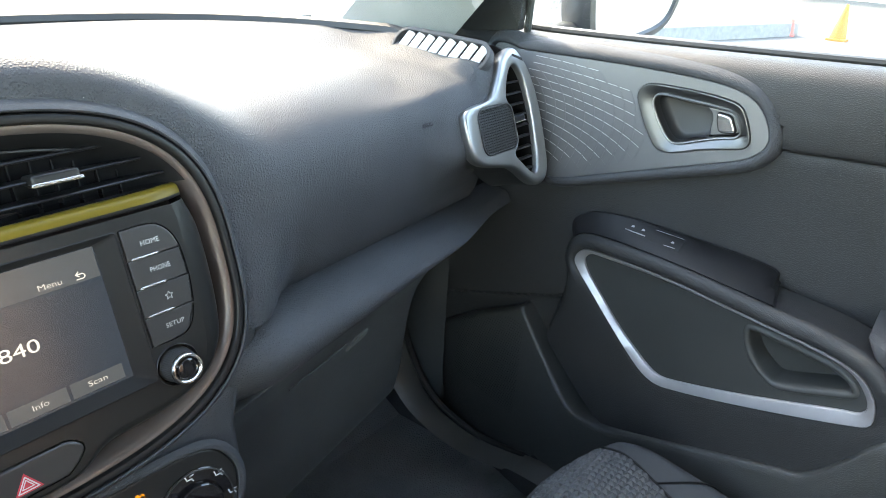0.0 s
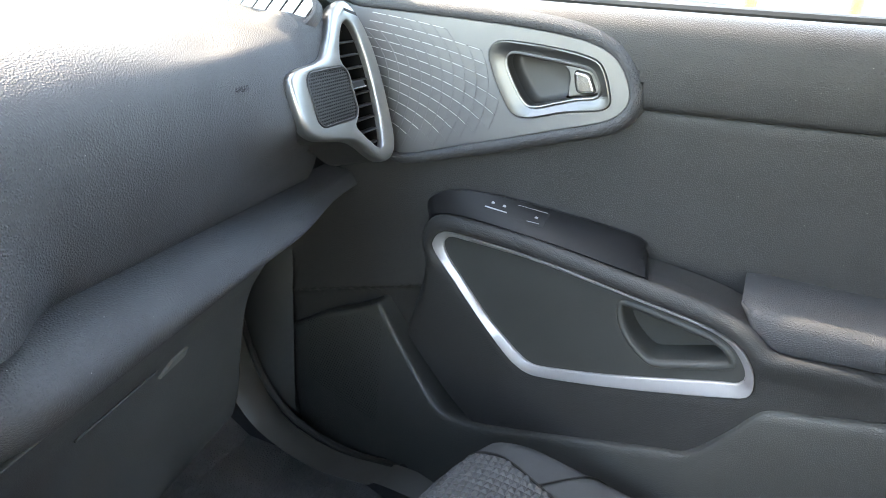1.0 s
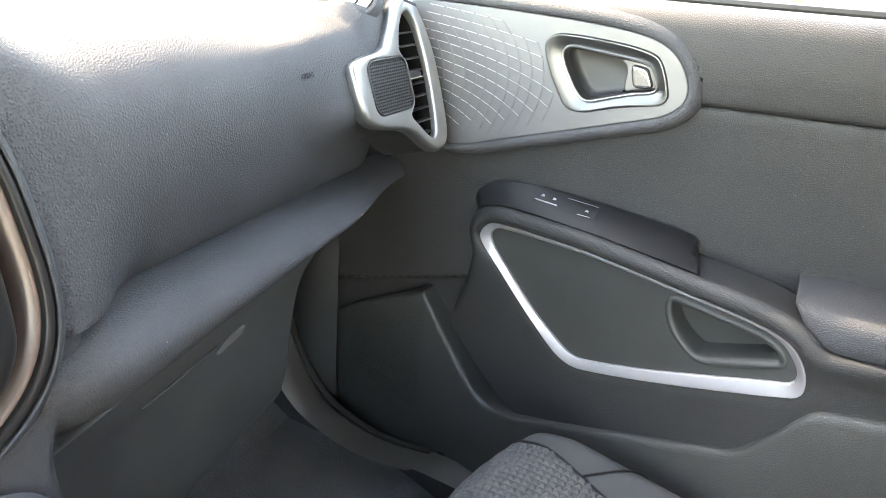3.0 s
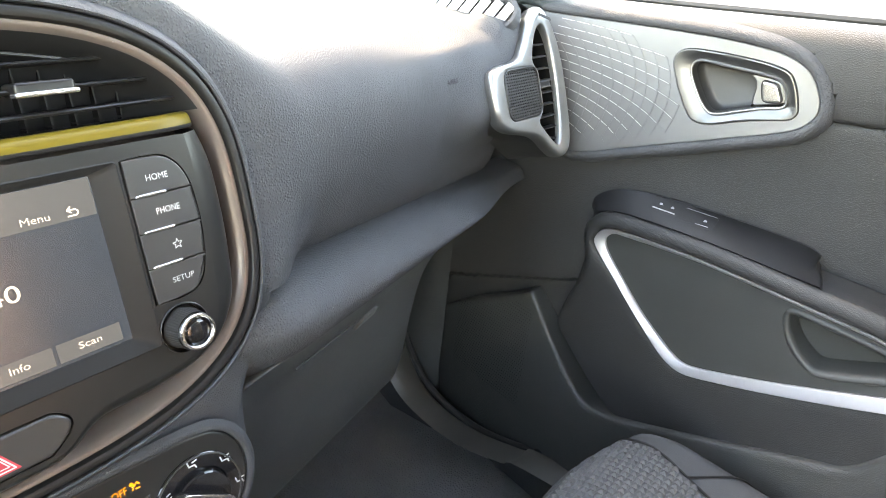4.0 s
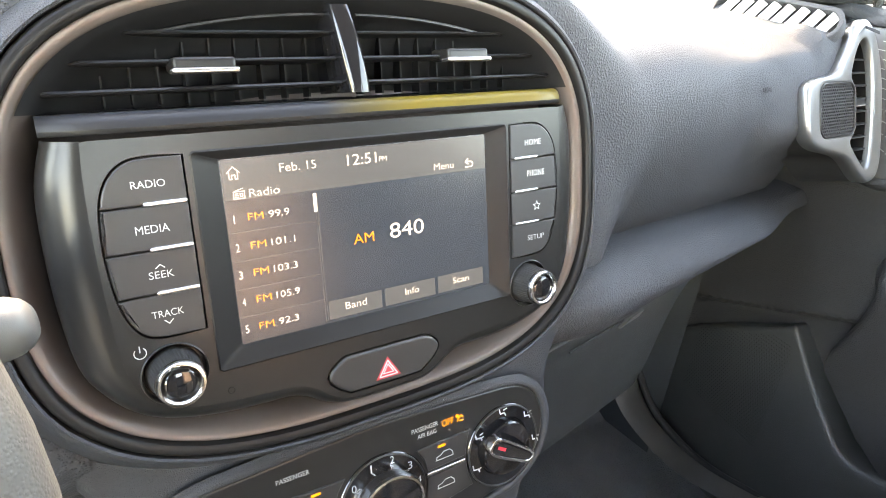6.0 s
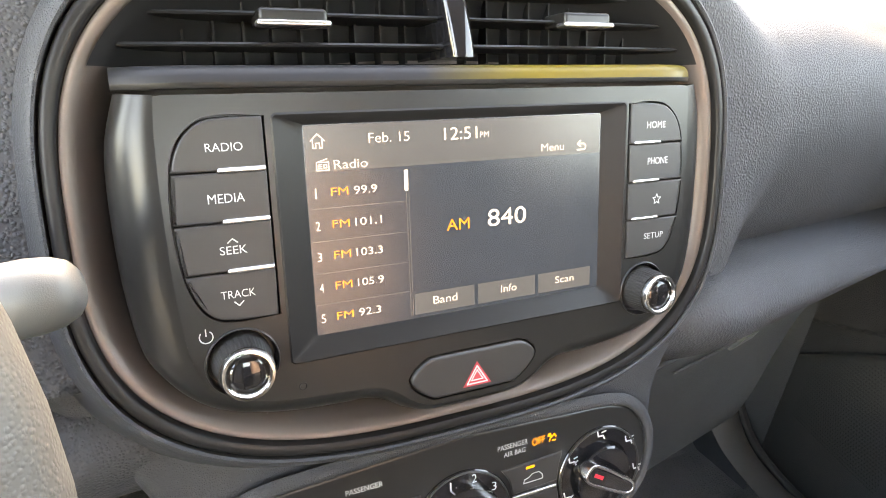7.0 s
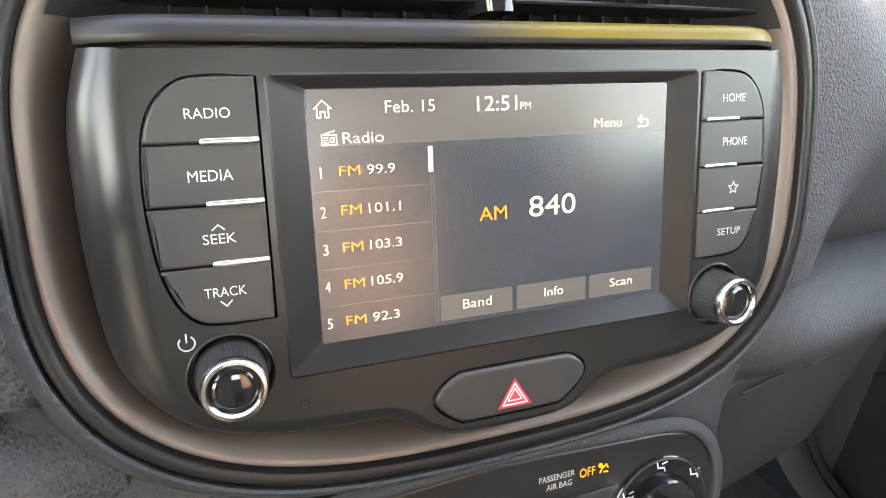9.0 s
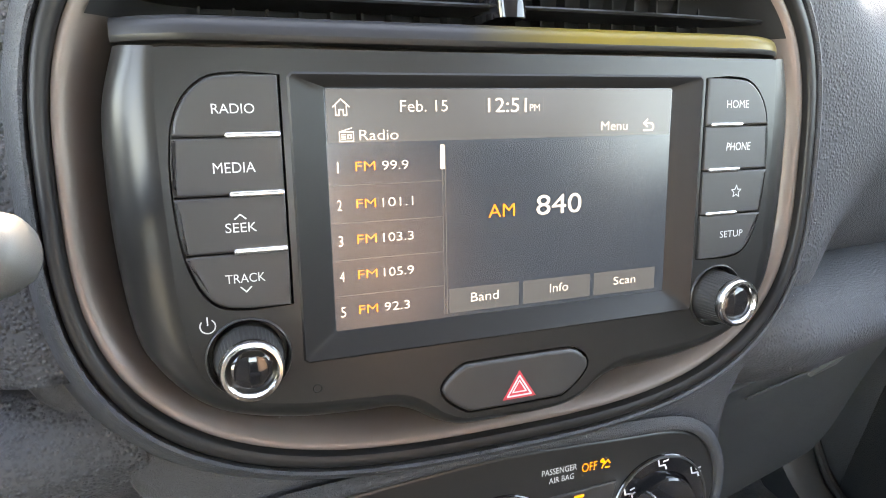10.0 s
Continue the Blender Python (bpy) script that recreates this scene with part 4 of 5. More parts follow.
for k in range(9):
    v = 26 + 14.0 * k
    us = [u for u, vv in vent_hole if abs(vv - v) < 5]
    bm = box(min(us) - 2, max(us) + 2, v - 0.9, v + 0.9, -8, 0, 0.5)
    bm.transform(moved(0, v, -10) @ Matrix.Rotation(radians(14), 4, "X") @ moved(0, -v, 10))
    part("slat", bm, LOUVRE, side_vent, place=VENT)
tab = part("tab", plate(ccw(rounded_rect(624, 90, 27, 9, 3.5, 4)), -16, 5, 2.0), LOUVRE, side_vent, "sliding vent tab", VENT)
part("bright_edge", plate(ccw(rounded_rect(624, 86.4, 26, 1.6, 0.7, 3)), -4, 7, 0.5), BRIGHT, tab, place=VENT)
# Square loudspeaker: a dark rim and a mesh of fine holes.
speaker = part("tweeter", frame_plate(tweet, grown(tweet, -2.2), 0, 7.6, 0.9, 2), BLACK, side_vent, "square tweeter with black mesh", VENT)
part("tweeter_back", polygon(grown(tweet, -1.0), 3.0), DEEP, speaker, place=VENT)
bm = bmesh.new()
inside = grown(tweet, -1.8)
for r in range(18):
    for c in range(22):
        u, v = 538 + c * 3.7 + (r % 2) * 1.85, 57 + r * 3.2
        if within(inside, u, v):
            ring_a = [(u + 2.15 * math.cos(radians(30 + 60 * j)), v + 2.14 * math.sin(radians(30 + 60 * j))) for j in range(6)]
            ring_b = [(u + 1.55 * math.cos(radians(30 + 60 * j)), v + 1.38 * math.sin(radians(30 + 60 * j))) for j in range(6)]
            loft([at(ring_a, 6.4), at(ring_b, 6.4), at(ring_b, 5.2)], bm=bm)
part("tweeter_mesh", bm, MESHC, speaker, "perforated black mesh", VENT)


# ---- passenger's door ----
door = thing("passenger_door", "charcoal front passenger door, closed, with silver trim and an armrest", "car door", (0.7, -0.3, 0.36))
app = [(0.15, 1.094), (0.10, 1.095), (0.04, 1.0965), (-0.03, 1.098), (-0.10, 1.0985), (-0.15, 1.0965), (-0.182, 1.0915), (-0.203, 1.081), (-0.217, 1.063), (-0.2225, 1.045), (-0.216, 1.031), (-0.198, 1.0185), (-0.15, 1.0005), (-0.095, 0.980), (-0.03, 0.9565), (0.020, 0.9385), (0.052, 0.937), (0.10, 0.962), (0.15, 1.01)]
app_line = resampled(ccw(flat(curve_through([(-y * 1000, z * 1000) for y, z in app], 6))), 160)
app_zone = grown(app_line, 9)


def behind(y, z):
    """The skins stand back behind the silver panel."""
    return 0.045 if within(app_zone, -y * 1000, z * 1000) else 0.0


# Main panel: one skin, hollow in the middle, rolled over at the window sill.
skin = [(0.715, 0.34), (0.712, 0.60), (0.708, 0.75), (0.706, 0.86), (0.704, 0.95), (0.700, 1.0), (0.698, 1.03), (0.704, 1.045), (0.71, 1.10)]
pts = curve_through(skin, 22, False)
part("door_panel", loft([[(p.x + 0.012 * smooth(y, 0.0, 0.3) + behind(y, p.y) + 0.012 * smooth(0.748 - 0.395 * y - p.y, 0.0, 0.006) * smooth(y, -0.10, -0.02), y, p.y + 0.08 * (-0.23 - y) * smooth(p.y, 0.9, 1.03)) for p in pts] for y in [0.32 - 1.3 * k / 200 for k in range(201)]], closed=False), DOOR, door, "charcoal door skin")


def belt(y):
    return 1.116 + 0.05 * max(0.1 - y, 0) ** 1.2


def seam_z(y):
    return 1.036 + 0.075 * max(-0.23 - y, 0)


loops = []
for k in range(201):
    y = 0.26 - 1.25 * k / 200
    b, s0 = belt(y), seam_z(y)
    prof = curve_through([(0.705, s0 + 0.0005), (0.694, s0 + 0.003), (0.690, s0 + 0.02), (0.6885, s0 + 0.04), (0.690, b - 0.028), (0.6945, b - 0.013), (0.705, b - 0.003), (0.72, b + 0.001), (0.737, b - 0.001), (0.742, b - 0.012)], 4, False)
    loops.append([(p.x + behind(y, p.y), y, p.y) for p in prof])
part("sill_pad", loft(loops, closed=False), DOOR, door, "padded sill under the window")
seal = [(0.738, 0.26 - 1.25 * k / 40, belt(0.26 - 1.25 * k / 40) + 0.003) for k in range(41)]
part("window_seal", tube(seal, 0.005, 8), RUBBER, door, "black window seal")
seal2 = [(0.746, y, z + 0.001) for _, y, z in seal]
part("outer_seal", tube(seal2, 0.004, 8), SILVER2, door, "pale outer window strip")

# Silver panel with pressed diamonds, and the handle in it.
bez = [(-0.0665, 1.066), (-0.069, 1.077), (-0.080, 1.0835), (-0.101, 1.0852), (-0.135, 1.085), (-0.165, 1.083), (-0.186, 1.078), (-0.196, 1.066), (-0.203, 1.050), (-0.2055, 1.039), (-0.199, 1.031), (-0.180, 1.026), (-0.155, 1.0195), (-0.125, 1.0085), (-0.108, 1.007), (-0.097, 1.013), (-0.083, 1.032), (-0.073, 1.050)]
inn = [(-0.089, 1.062), (-0.0905, 1.069), (-0.099, 1.0718), (-0.125, 1.071), (-0.16, 1.0695), (-0.178, 1.067), (-0.1855, 1.059), (-0.1905, 1.0485), (-0.187, 1.043), (-0.170, 1.0385), (-0.148, 1.0305), (-0.130, 1.0235), (-0.120, 1.022), (-0.111, 1.028), (-0.100, 1.042), (-0.093, 1.053)]
bez_line = resampled(ccw(flat(curve_through([(-y * 1000, z * 1000) for y, z in bez], 6))), 96)
inn_line = resampled(ccw(flat(curve_through([(-y * 1000, z * 1000) for y, z in inn], 6))), 96)


def aligned(loop, ref):
    """The loop started at the point nearest to the reference's first."""
    k = min(range(len(loop)), key=lambda i: (loop[i][0] - ref[0][0]) ** 2 + (loop[i][1] - ref[0][1]) ** 2)
    return loop[k:] + loop[:k]


inn_line = aligned(inn_line, bez_line)
bm = fill_between(app_line, [grown(bez_line, 0.5)], 2.0, bmesh.new())
loft([at(app_line, 2.0), at(grown(app_line, 0.9), 1.4), at(grown(app_line, 1.2), -6)], bm=bm)
loft([at(grown(bez_line, 0.5), 2.0), at(grown(bez_line, 0.3), 0), at(grown(bez_line, 0.3), -10)], bm=bm)
bmesh.ops.remove_doubles(bm, verts=bm.verts, dist=0.02)
panel = part("silver_panel", bm, SILVER2, door, "silver panel pressed with a diamond pattern", DOORF, sharp=30)
rim = part("panel_rim", loft([at(grown(app_line, g), w) for g, w in ((0.9, -4), (1.2, 2.2), (3.0, 4.4), (6.0, 5.6), (9.5, 4.6), (13, 1.5), (16, -4), (18, -14))]), DASH, door, "grained padded rim", DOORF)


def lattice(p, q):
    """Crossing point of the p-th falling line and the q-th upright arc of the pressed pattern."""
    a, b = (q - 6.8) / 7, (4.5 - p) / 7.5
    for _ in range(12):
        fp = 4.483 - 7.508 * b - 1.874 * b * b + 1.052 * b ** 3 - 2.17 * a + 2.674 * a * b - 0.309 * a * b * b - 0.267 * a * a + 0.517 * a * a * b + 0.114 * a ** 3 - p
        fq = 6.807 + 0.442 * b + 4.357 * b * b + 1.522 * b ** 3 + 7.144 * a - 0.927 * a * b - 0.4 * a * b * b - 0.179 * a * a + 0.345 * a * a * b - 0.388 * a ** 3 - q
        pa, pb = -2.17 + 2.674 * b - 0.309 * b * b - 0.534 * a + 1.034 * a * b + 0.342 * a * a, -7.508 - 3.748 * b + 3.156 * b * b + 2.674 * a - 0.618 * a * b + 0.517 * a * a
        qa, qb = 7.144 - 0.927 * b - 0.4 * b * b - 0.358 * a + 0.69 * a * b - 1.164 * a * a, 0.442 + 8.714 * b + 4.566 * b * b - 0.927 * a - 0.8 * a * b + 0.345 * a * a
        det = pa * qb - pb * qa
        if abs(det) < 1e-6:
            return None
        a -= max(-0.3, min(0.3, (fp * qb - fq * pb) / det))
        b -= max(-0.3, min(0.3, (fq * pa - fp * qa) / det))
    if abs(fp) + abs(fq) > 0.01 or abs(a) > 1.6 or abs(b) > 1.3:
        return None
    return 40 + 100 * a, 1030 + 100 * b


keep_in, keep_out = grown(app_line, -0.8), grown(bez_line, 2.0)
bm, cuts = bmesh.new(), bmesh.new()
for p in range(-3, 14):
    for q in range(-6, 10):
        quad = [lattice(p, q), lattice(p + 1, q), lattice(p + 1, q + 1), lattice(p, q + 1)]
        if None in quad or not all(within(keep_in, *c) for c in quad) or any(within(keep_out, *c) for c in quad):
            continue
        size = (Vector(quad[0]) - Vector(quad[2])).length
        if not 5 < size < 40 or (p < 1 and q > 6):
            continue
        mu, mv = sum(c[0] for c in quad) / 4, sum(c[1] for c in quad) / 4
        tops = []
        for (u, v), h in zip(quad, (2.9, 2.15, 2.75, 2.25)):
            d = Vector((mu - u, mv - v)).normalized() * 0.5
            tops.append(bm.verts.new((u + d.x, v + d.y, h)))
        feet = [bm.verts.new((*c, 1.9)) for c in quad]
        bm.faces.new((tops[0], tops[1], tops[3]))
        bm.faces.new((tops[1], tops[2], tops[3]))
        for i in range(4):
            j = (i + 1) % 4
            bm.faces.new((feet[i], feet[j], tops[j], tops[i]))
        # Bar on each cell's upper edge, for the light it catches.
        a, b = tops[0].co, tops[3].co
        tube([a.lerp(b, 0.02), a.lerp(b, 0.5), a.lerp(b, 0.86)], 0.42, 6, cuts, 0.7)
        b = tops[1].co
        tube([a.lerp(b, 0.05), a.lerp(b, 0.5), a.lerp(b, 0.9)], 0.3, 5, bm, 0.9)
part("cut_edges", cuts, CUT, panel, "cut edges of the diamonds, glint put into their colour", DOORF)
part("pressed_diamonds", bm, SILVER2, panel, place=DOORF, sharp=5)
bezel = part("handle_bezel", loft([at(bez_line, -8), at(bez_line, 2.6), at(grown(bez_line, -0.8), 4.0), at(grown(bez_line, -2.0), 4.2),
             at([(a[0] * 0.45 + b[0] * 0.55, a[1] * 0.45 + b[1] * 0.55) for a, b in zip(bez_line, inn_line)], 1.0),
             at(grown(inn_line, 2.4), -1.0), at(grown(inn_line, 1.4), 0.4), at(grown(inn_line, 0.3), 0.4), at(inn_line, -2), at(grown(inn_line, 0), -14)]), BEZEL, door, "satin silver handle bezel", DOORF)
part("inner_rim", loft([at(grown(inn_line, g), w) for g, w in ((3.6, -1.4), (3.0, 0.8), (2.0, 1.7), (0.9, 1.5), (0.2, 0.4), (0.1, -6))]), SILVER, bezel, "bright rim of the recess", DOORF)
part("handle_cup", loft([at(inn_line, -10), at(grown(inn_line, 1), -24), at(grown(inn_line, -3), -30), at(grown(inn_line, -6), -31)], cap1=True), CUPM, bezel, "dark handle recess", DOORF)
lev = [(152, 1067.5), (163, 1067.8), (178, 1066), (186, 1058), (190, 1048), (184, 1044.5), (168, 1040), (158, 1036.5), (160, 1037.2), (159, 1041), (158.5, 1047), (158.5, 1056), (156, 1063)]
lever_line = resampled(ccw(flat(curve_through(lev, 5))), 80)
part("cup_end", plate(grown(lever_line, 1.6), -31, -5.0, 2.0), CUPM, bezel, place=DOORF)
lever = part("door_handle", plate(lever_line, -10, -4.2, 0.8), SILVER, door, "silver inside door handle", DOORF)
paddle = resampled(ccw(flat(curve_through([(163, 1063), (170, 1064), (178, 1062.5), (182, 1056), (186, 1048), (182, 1045), (170, 1044), (166, 1050)], 4))), 48)
part("paddle", plate(paddle, -8, -0.5, 2.2), BRIGHT, lever, "smooth silver paddle", DOORF)
part("paddle_gap", plate(grown(paddle, 1.2), -7, -3.8, 0.3), DEEP, lever, place=DOORF)

# Armrest: silver trim loop, rolled body, inner panel with a pull cup.
ro = [(-0.024, 0.828), (-0.0265, 0.840), (-0.035, 0.850), (-0.052, 0.8555), (-0.10, 0.8605), (-0.172, 0.8655), (-0.275, 0.866), (-0.345, 0.866), (-0.380, 0.860), (-0.397, 0.846), (-0.4055, 0.829), (-0.405, 0.812), (-0.388, 0.801), (-0.33, 0.7735), (-0.262, 0.744), (-0.205, 0.722), (-0.18, 0.7155), (-0.160, 0.7195), (-0.140, 0.731), (-0.105, 0.757), (-0.059, 0.795), (-0.035, 0.815)]
ri = [(-0.040, 0.833), (-0.0425, 0.840), (-0.050, 0.8455), (-0.065, 0.8475), (-0.12, 0.8535), (-0.174, 0.8575), (-0.277, 0.8585), (-0.345, 0.8585), (-0.373, 0.8535), (-0.3875, 0.842), (-0.3955, 0.829), (-0.393, 0.819), (-0.375, 0.811), (-0.32, 0.7845), (-0.26, 0.757), (-0.20, 0.733), (-0.18, 0.7285), (-0.165, 0.733), (-0.150, 0.741), (-0.112, 0.765), (-0.068, 0.802), (-0.048, 0.820)]
ring_o = resampled(ccw(flat(curve_through([(-y * 1000, z * 1000) for y, z in ro], 6))), 160)
ring_i = aligned(resampled(ccw(flat(curve_through([(-y * 1000, z * 1000) for y, z in ri], 6))), 160), ring_o)
ring_i = grown(ring_i, 2.0)
body_loops = []
for g, w, up in ((-1, -6, 0), (0.5, -0.6, 0), (2, 1.8, 0), (5, 4.4, 0), (9, 5.4, 0.5), (13, 4.4, 1.5), (17, 1.2, 2.5), (19.5, -4, 2.0), (21, -14, -3), (21, -34, -5), (21, -70, -5)):
    lp = grown(ring_o, g)
    row = []
    for (u, v), (u0, v0), (u1, v1) in zip(lp, ring_o, grown(ring_o, 1.0)):
        nu, nv_ = u1 - u0, v1 - v0
        roll = max(smooth(nv_, 0.15, 0.7), smooth(-nu, 0.2, 0.6) * smooth(v0, 775, 825))  # a rolled edge above and in front
        spread = 1 + 5.5 * (1 - roll)  # below and behind, the body runs on as the door's skin
        uu, vv = u0 + (u - u0) * spread, v0 + (v - v0) * spread + up * smooth(v0, 800, 850) * roll
        level = -0.6 - 0.05 * max(g, 0) * spread if g > 0 else w
        if uu > 405:  # the lean ends behind the trim
            level -= 0.2 * (uu - 405)
        row.append((uu, vv, w * roll + max(level, -70) * (1 - roll)))
    body_loops.append(row)
armrest = part("armrest", loft(body_loops), DOOR, door, "grained armrest body", ARM, sharp=60)
part("trim_loop", loft([at(ring_o, -4), at(ring_o, 0.4), at(grown(ring_o, -0.5), 1.0), at(grown(ring_o, -1.3), 0.9), at(grown(ring_i, 0.6), -4.2), at(ring_i, -5.2), at(ring_i, -9)]), TRIM, armrest, "satin silver trim loop", ARM, sharp=25)
cup = [(0.268, 0.8535), (0.264, 0.842), (0.270, 0.824), (0.283, 0.808), (0.300, 0.7965), (0.315, 0.793), (0.335, 0.801), (0.365, 0.8165), (0.383, 0.826), (0.388, 0.835), (0.382, 0.845), (0.37, 0.852), (0.35, 0.8555), (0.31, 0.8560), (0.285, 0.8560)]
cup_line = resampled(ccw(flat(curve_through([(a * 1000, b * 1000) for a, b in cup], 5))), 90)
bm = fill_between(ring_i, [cup_line], -8.0, bmesh.new())
loft([at(cup_line, -8.0), at(grown(cup_line, -1.5), -6.2), at(grown(cup_line, -4), -5.6), at(grown(cup_line, -7), -7.5), at(grown(cup_line, -9), -14), at(grown(cup_line, -10), -40)], cap1=True, bm=bm)
part("inner_panel", bm, INNER, armrest, "black inner panel with a pull cup", ARM, sharp=50)

# Switch panel along the armrest's top.
lo_pts = curve_through([(0.0135, 0.8583, 0.684), (0.0236, 0.8705, 0.682), (0.0676, 0.8816, 0.673), (0.170, 0.8881, 0.6526), (0.235, 0.8893, 0.6396), (0.2857, 0.890, 0.6295)], 8, False)
hi_pts = curve_through([(0.004, 0.864, 0.700), (0.008, 0.8828, 0.699), (0.044, 0.9025, 0.697), (0.1186, 0.9084, 0.697), (0.2557, 0.9039, 0.695), (0.2730, 0.8905, 0.692)], 8, False)
loops = [[(a.z + 0.004, -a.x, a.y - 0.006), (a.z, -a.x, a.y), ((a.z * 3 + b.z) / 4, -(a.x * 3 + b.x) / 4, (a.y * 3 + b.y) / 4 + 0.0020), ((a.z + b.z) / 2, -(a.x + b.x) / 2, (a.y + b.y) / 2 + 0.0022), (b.z - 0.004, -b.x, b.y + 0.0010), (b.z, -b.x, b.y), (b.z + 0.02, -b.x, b.y - 0.006)] for a, b in zip(lo_pts, hi_pts)]
last = loops[-1]
loops.append([(x + 0.002, y - 0.003, z - 0.004) for x, y, z in last])
loops.append([(x + 0.006, y - 0.004, z - 0.03) for x, y, z in last])
switch_panel = part("switch_panel", loft(loops, closed=False), SWITCH, armrest, "satin black switch panel")


def on_switch(u, f):
    """A place on the switch panel: rearwards, and from its lower to its upper edge."""
    def pick(pts):
        for a, b in zip(pts, pts[1:]):
            if a.x <= u <= b.x:
                return a.lerp(b, (u - a.x) / (b.x - a.x))
        return pts[-1]
    a, b = pick(lo_pts), pick(hi_pts)
    p = a.lerp(b, f)
    return Vector((p.z, -p.x, p.y + 0.0036))


up = Vector((-0.55, 0, 0.83)) * 0.0006
for nm, u0, u1, f0, f1 in (("lock_switch", 0.085, 0.118, 0.34, 0.72), ("window_switch", 0.123, 0.164, 0.28, 0.76)):
    quad = [on_switch(u0, f0), on_switch(u1, f0), on_switch(u1, f1), on_switch(u0, f1)]
    sw = part(nm, loft([[p - up * 3 for p in quad], [p + up * 0.6 for p in quad], [p.lerp(sum(quad, Vector()) / 4, 0.06) + up for p in quad]], True, True), SWITCH, switch_panel, "black " + nm.replace("_", " "))
    lines = [((0.087, 0.42), (0.116, 0.39), 0.0008)] if u0 < 0.1 else [((0.125, 0.74), (0.162, 0.74), 0.0003), ((0.143, 0.32), (0.158, 0.34), 0.0004)]
    for a, b, r in lines:
        part("bright_line", tube([on_switch(*a) + up * 1.2, on_switch(*b) + up * 1.2], r, 6), GREY_INK, sw)
    for u, f in ((0.095, 0.60), (0.110, 0.58)) if u0 < 0.1 else ((0.152, 0.50),):
        c, e1 = on_switch(u, f) + up * 2, Vector((0, -0.0021, 0))
        e2 = (on_switch(u, 1) - on_switch(u, 0)).normalized() * 0.0016
        bm = bmesh.new()
        bm.faces.new([bm.verts.new(c + e1 * s + e2 * t) for s, t in ((-1, -1), (1, -1), (1, 0.4), (0.2, 1), (-0.6, 1))])
        part("key_symbol", bm, GREY_INK, sw)

# Elbow pad behind the switch panel, with the armrest's skin running on below it.
def elbow(y):
    """Top and lower edge of the pad's side."""
    d = max(-0.376 - y, 0.0)
    top = 0.8945 + 0.062 * min(d, 0.2) + 0.02 * max(d - 0.2, 0)
    return top, top - 0.008 - 0.0295 * math.sin(smooth(d, -0.01, 0.05) * math.pi / 2) + 0.1 * min(max(d - 0.05, 0), 0.09)


loops = []
for k in range(34):
    y = -0.376 - 0.42 * (k / 33) ** 2
    d = -0.376 - y
    nose = 1 - (1 - min(d / 0.020, 1)) ** 2
    z0, zb = elbow(y)
    deep = z0 - zb
    side = 0.6155 - 0.008 * smooth(d, 0.0, 0.06) + 0.018 * (1 - nose)
    prof = [(0.706, z0 - 0.001), (0.680, z0 - 0.0005), (0.650, z0), (side + 0.014, z0 + 0.0005), (side + 0.006, z0 - 0.0015), (side + 0.0012, z0 - deep * 0.22), (side, z0 - deep * 0.52), (side + 0.0016, z0 - deep * 0.82), (side + 0.006, zb), (side + 0.016, zb - 0.001), (0.706, zb)]
    zc = z0 - deep * 0.4
    loops.append([(p.x, y, zc + (p.y - zc) * (0.4 + 0.6 * nose)) for p in curve_through(prof, 4, False)])
part("elbow_pad", loft(loops, True, True), DASH, door, "padded elbow rest", sharp=60)

rear_rows = []
for k in range(24):
    y = -0.398 - 0.46 * k / 23
    zb = elbow(y)[1]
    rear_rows.append([(0.6085, y, 0.74), (0.6085, y, 0.80), (0.6080, y, zb - 0.022), (0.6092, y, zb - 0.009), (0.6125, y, zb - 0.0035), (0.619, y, zb - 0.002), (0.70, y, zb - 0.002)])
part("armrest_rear", loft(rear_rows, closed=False), DOOR, armrest, sharp=60)

# Door bin with its raised front edge, and the loudspeaker in front.
rim_pts = [(-262, 572), (-172, 637), (-104, 679), (-76, 697), (-61, 707), (-50, 699), (-17, 661), (20, 622), (47, 597), (62, 588), (80, 586), (105, 591), (136, 603), (205, 636), (280, 673), (345, 705), (363, 713), (379, 730), (400, 765), (414, 791), (428, 805), (467, 815), (536, 833), (700, 868)]
top = curve_through(rim_pts, 6, False)
loops = []
for p in top:
    w = 4 - 0.2 * max(p.x - 405, 0) - 6 * smooth(p.x, -120, -260)
    loops.append([(p.x, p.y - 3, w - 50), (p.x, p.y - 0.5, w - 12), (p.x, p.y, w - 6), (p.x, p.y - 1.0, w - 2.2), (p.x, p.y - 4, w), (p.x, p.y - 12, w + 0.6), (p.x, p.y - 60, w), (p.x, max(p.y - 220, 345), w - 6), (p.x, 342, w - 8)])
door_bin = part("door_bin", loft(loops, closed=False), LOWER, door, "black door bin with a rounded edge", ARM, sharp=60)
bm = bmesh.new()
for r in range(34):
    for c in range(34):
        u, v = -205 + c * 4.6 + (r % 2) * 2.3, 500 + r * 5.4
        if u < -60 + (690 - v) * 0.55 and v < 690 + 0.55 * (u + 62):
            bm.faces.new([bm.verts.new((u + 1.0 * math.cos(k * math.pi / 3), v + 1.0 * math.sin(k * math.pi / 3), 5.0 - 6 * smooth(u, -120, -260))) for k in range(6)])
part("speaker_holes", bm, DEEP, door_bin, "fine holes of the door loudspeaker", ARM)
part("door_outer", box(0.76, 0.80, -0.95, 0.36, 0.25, 1.10, 0.01), BODY, door, "painted outer skin")

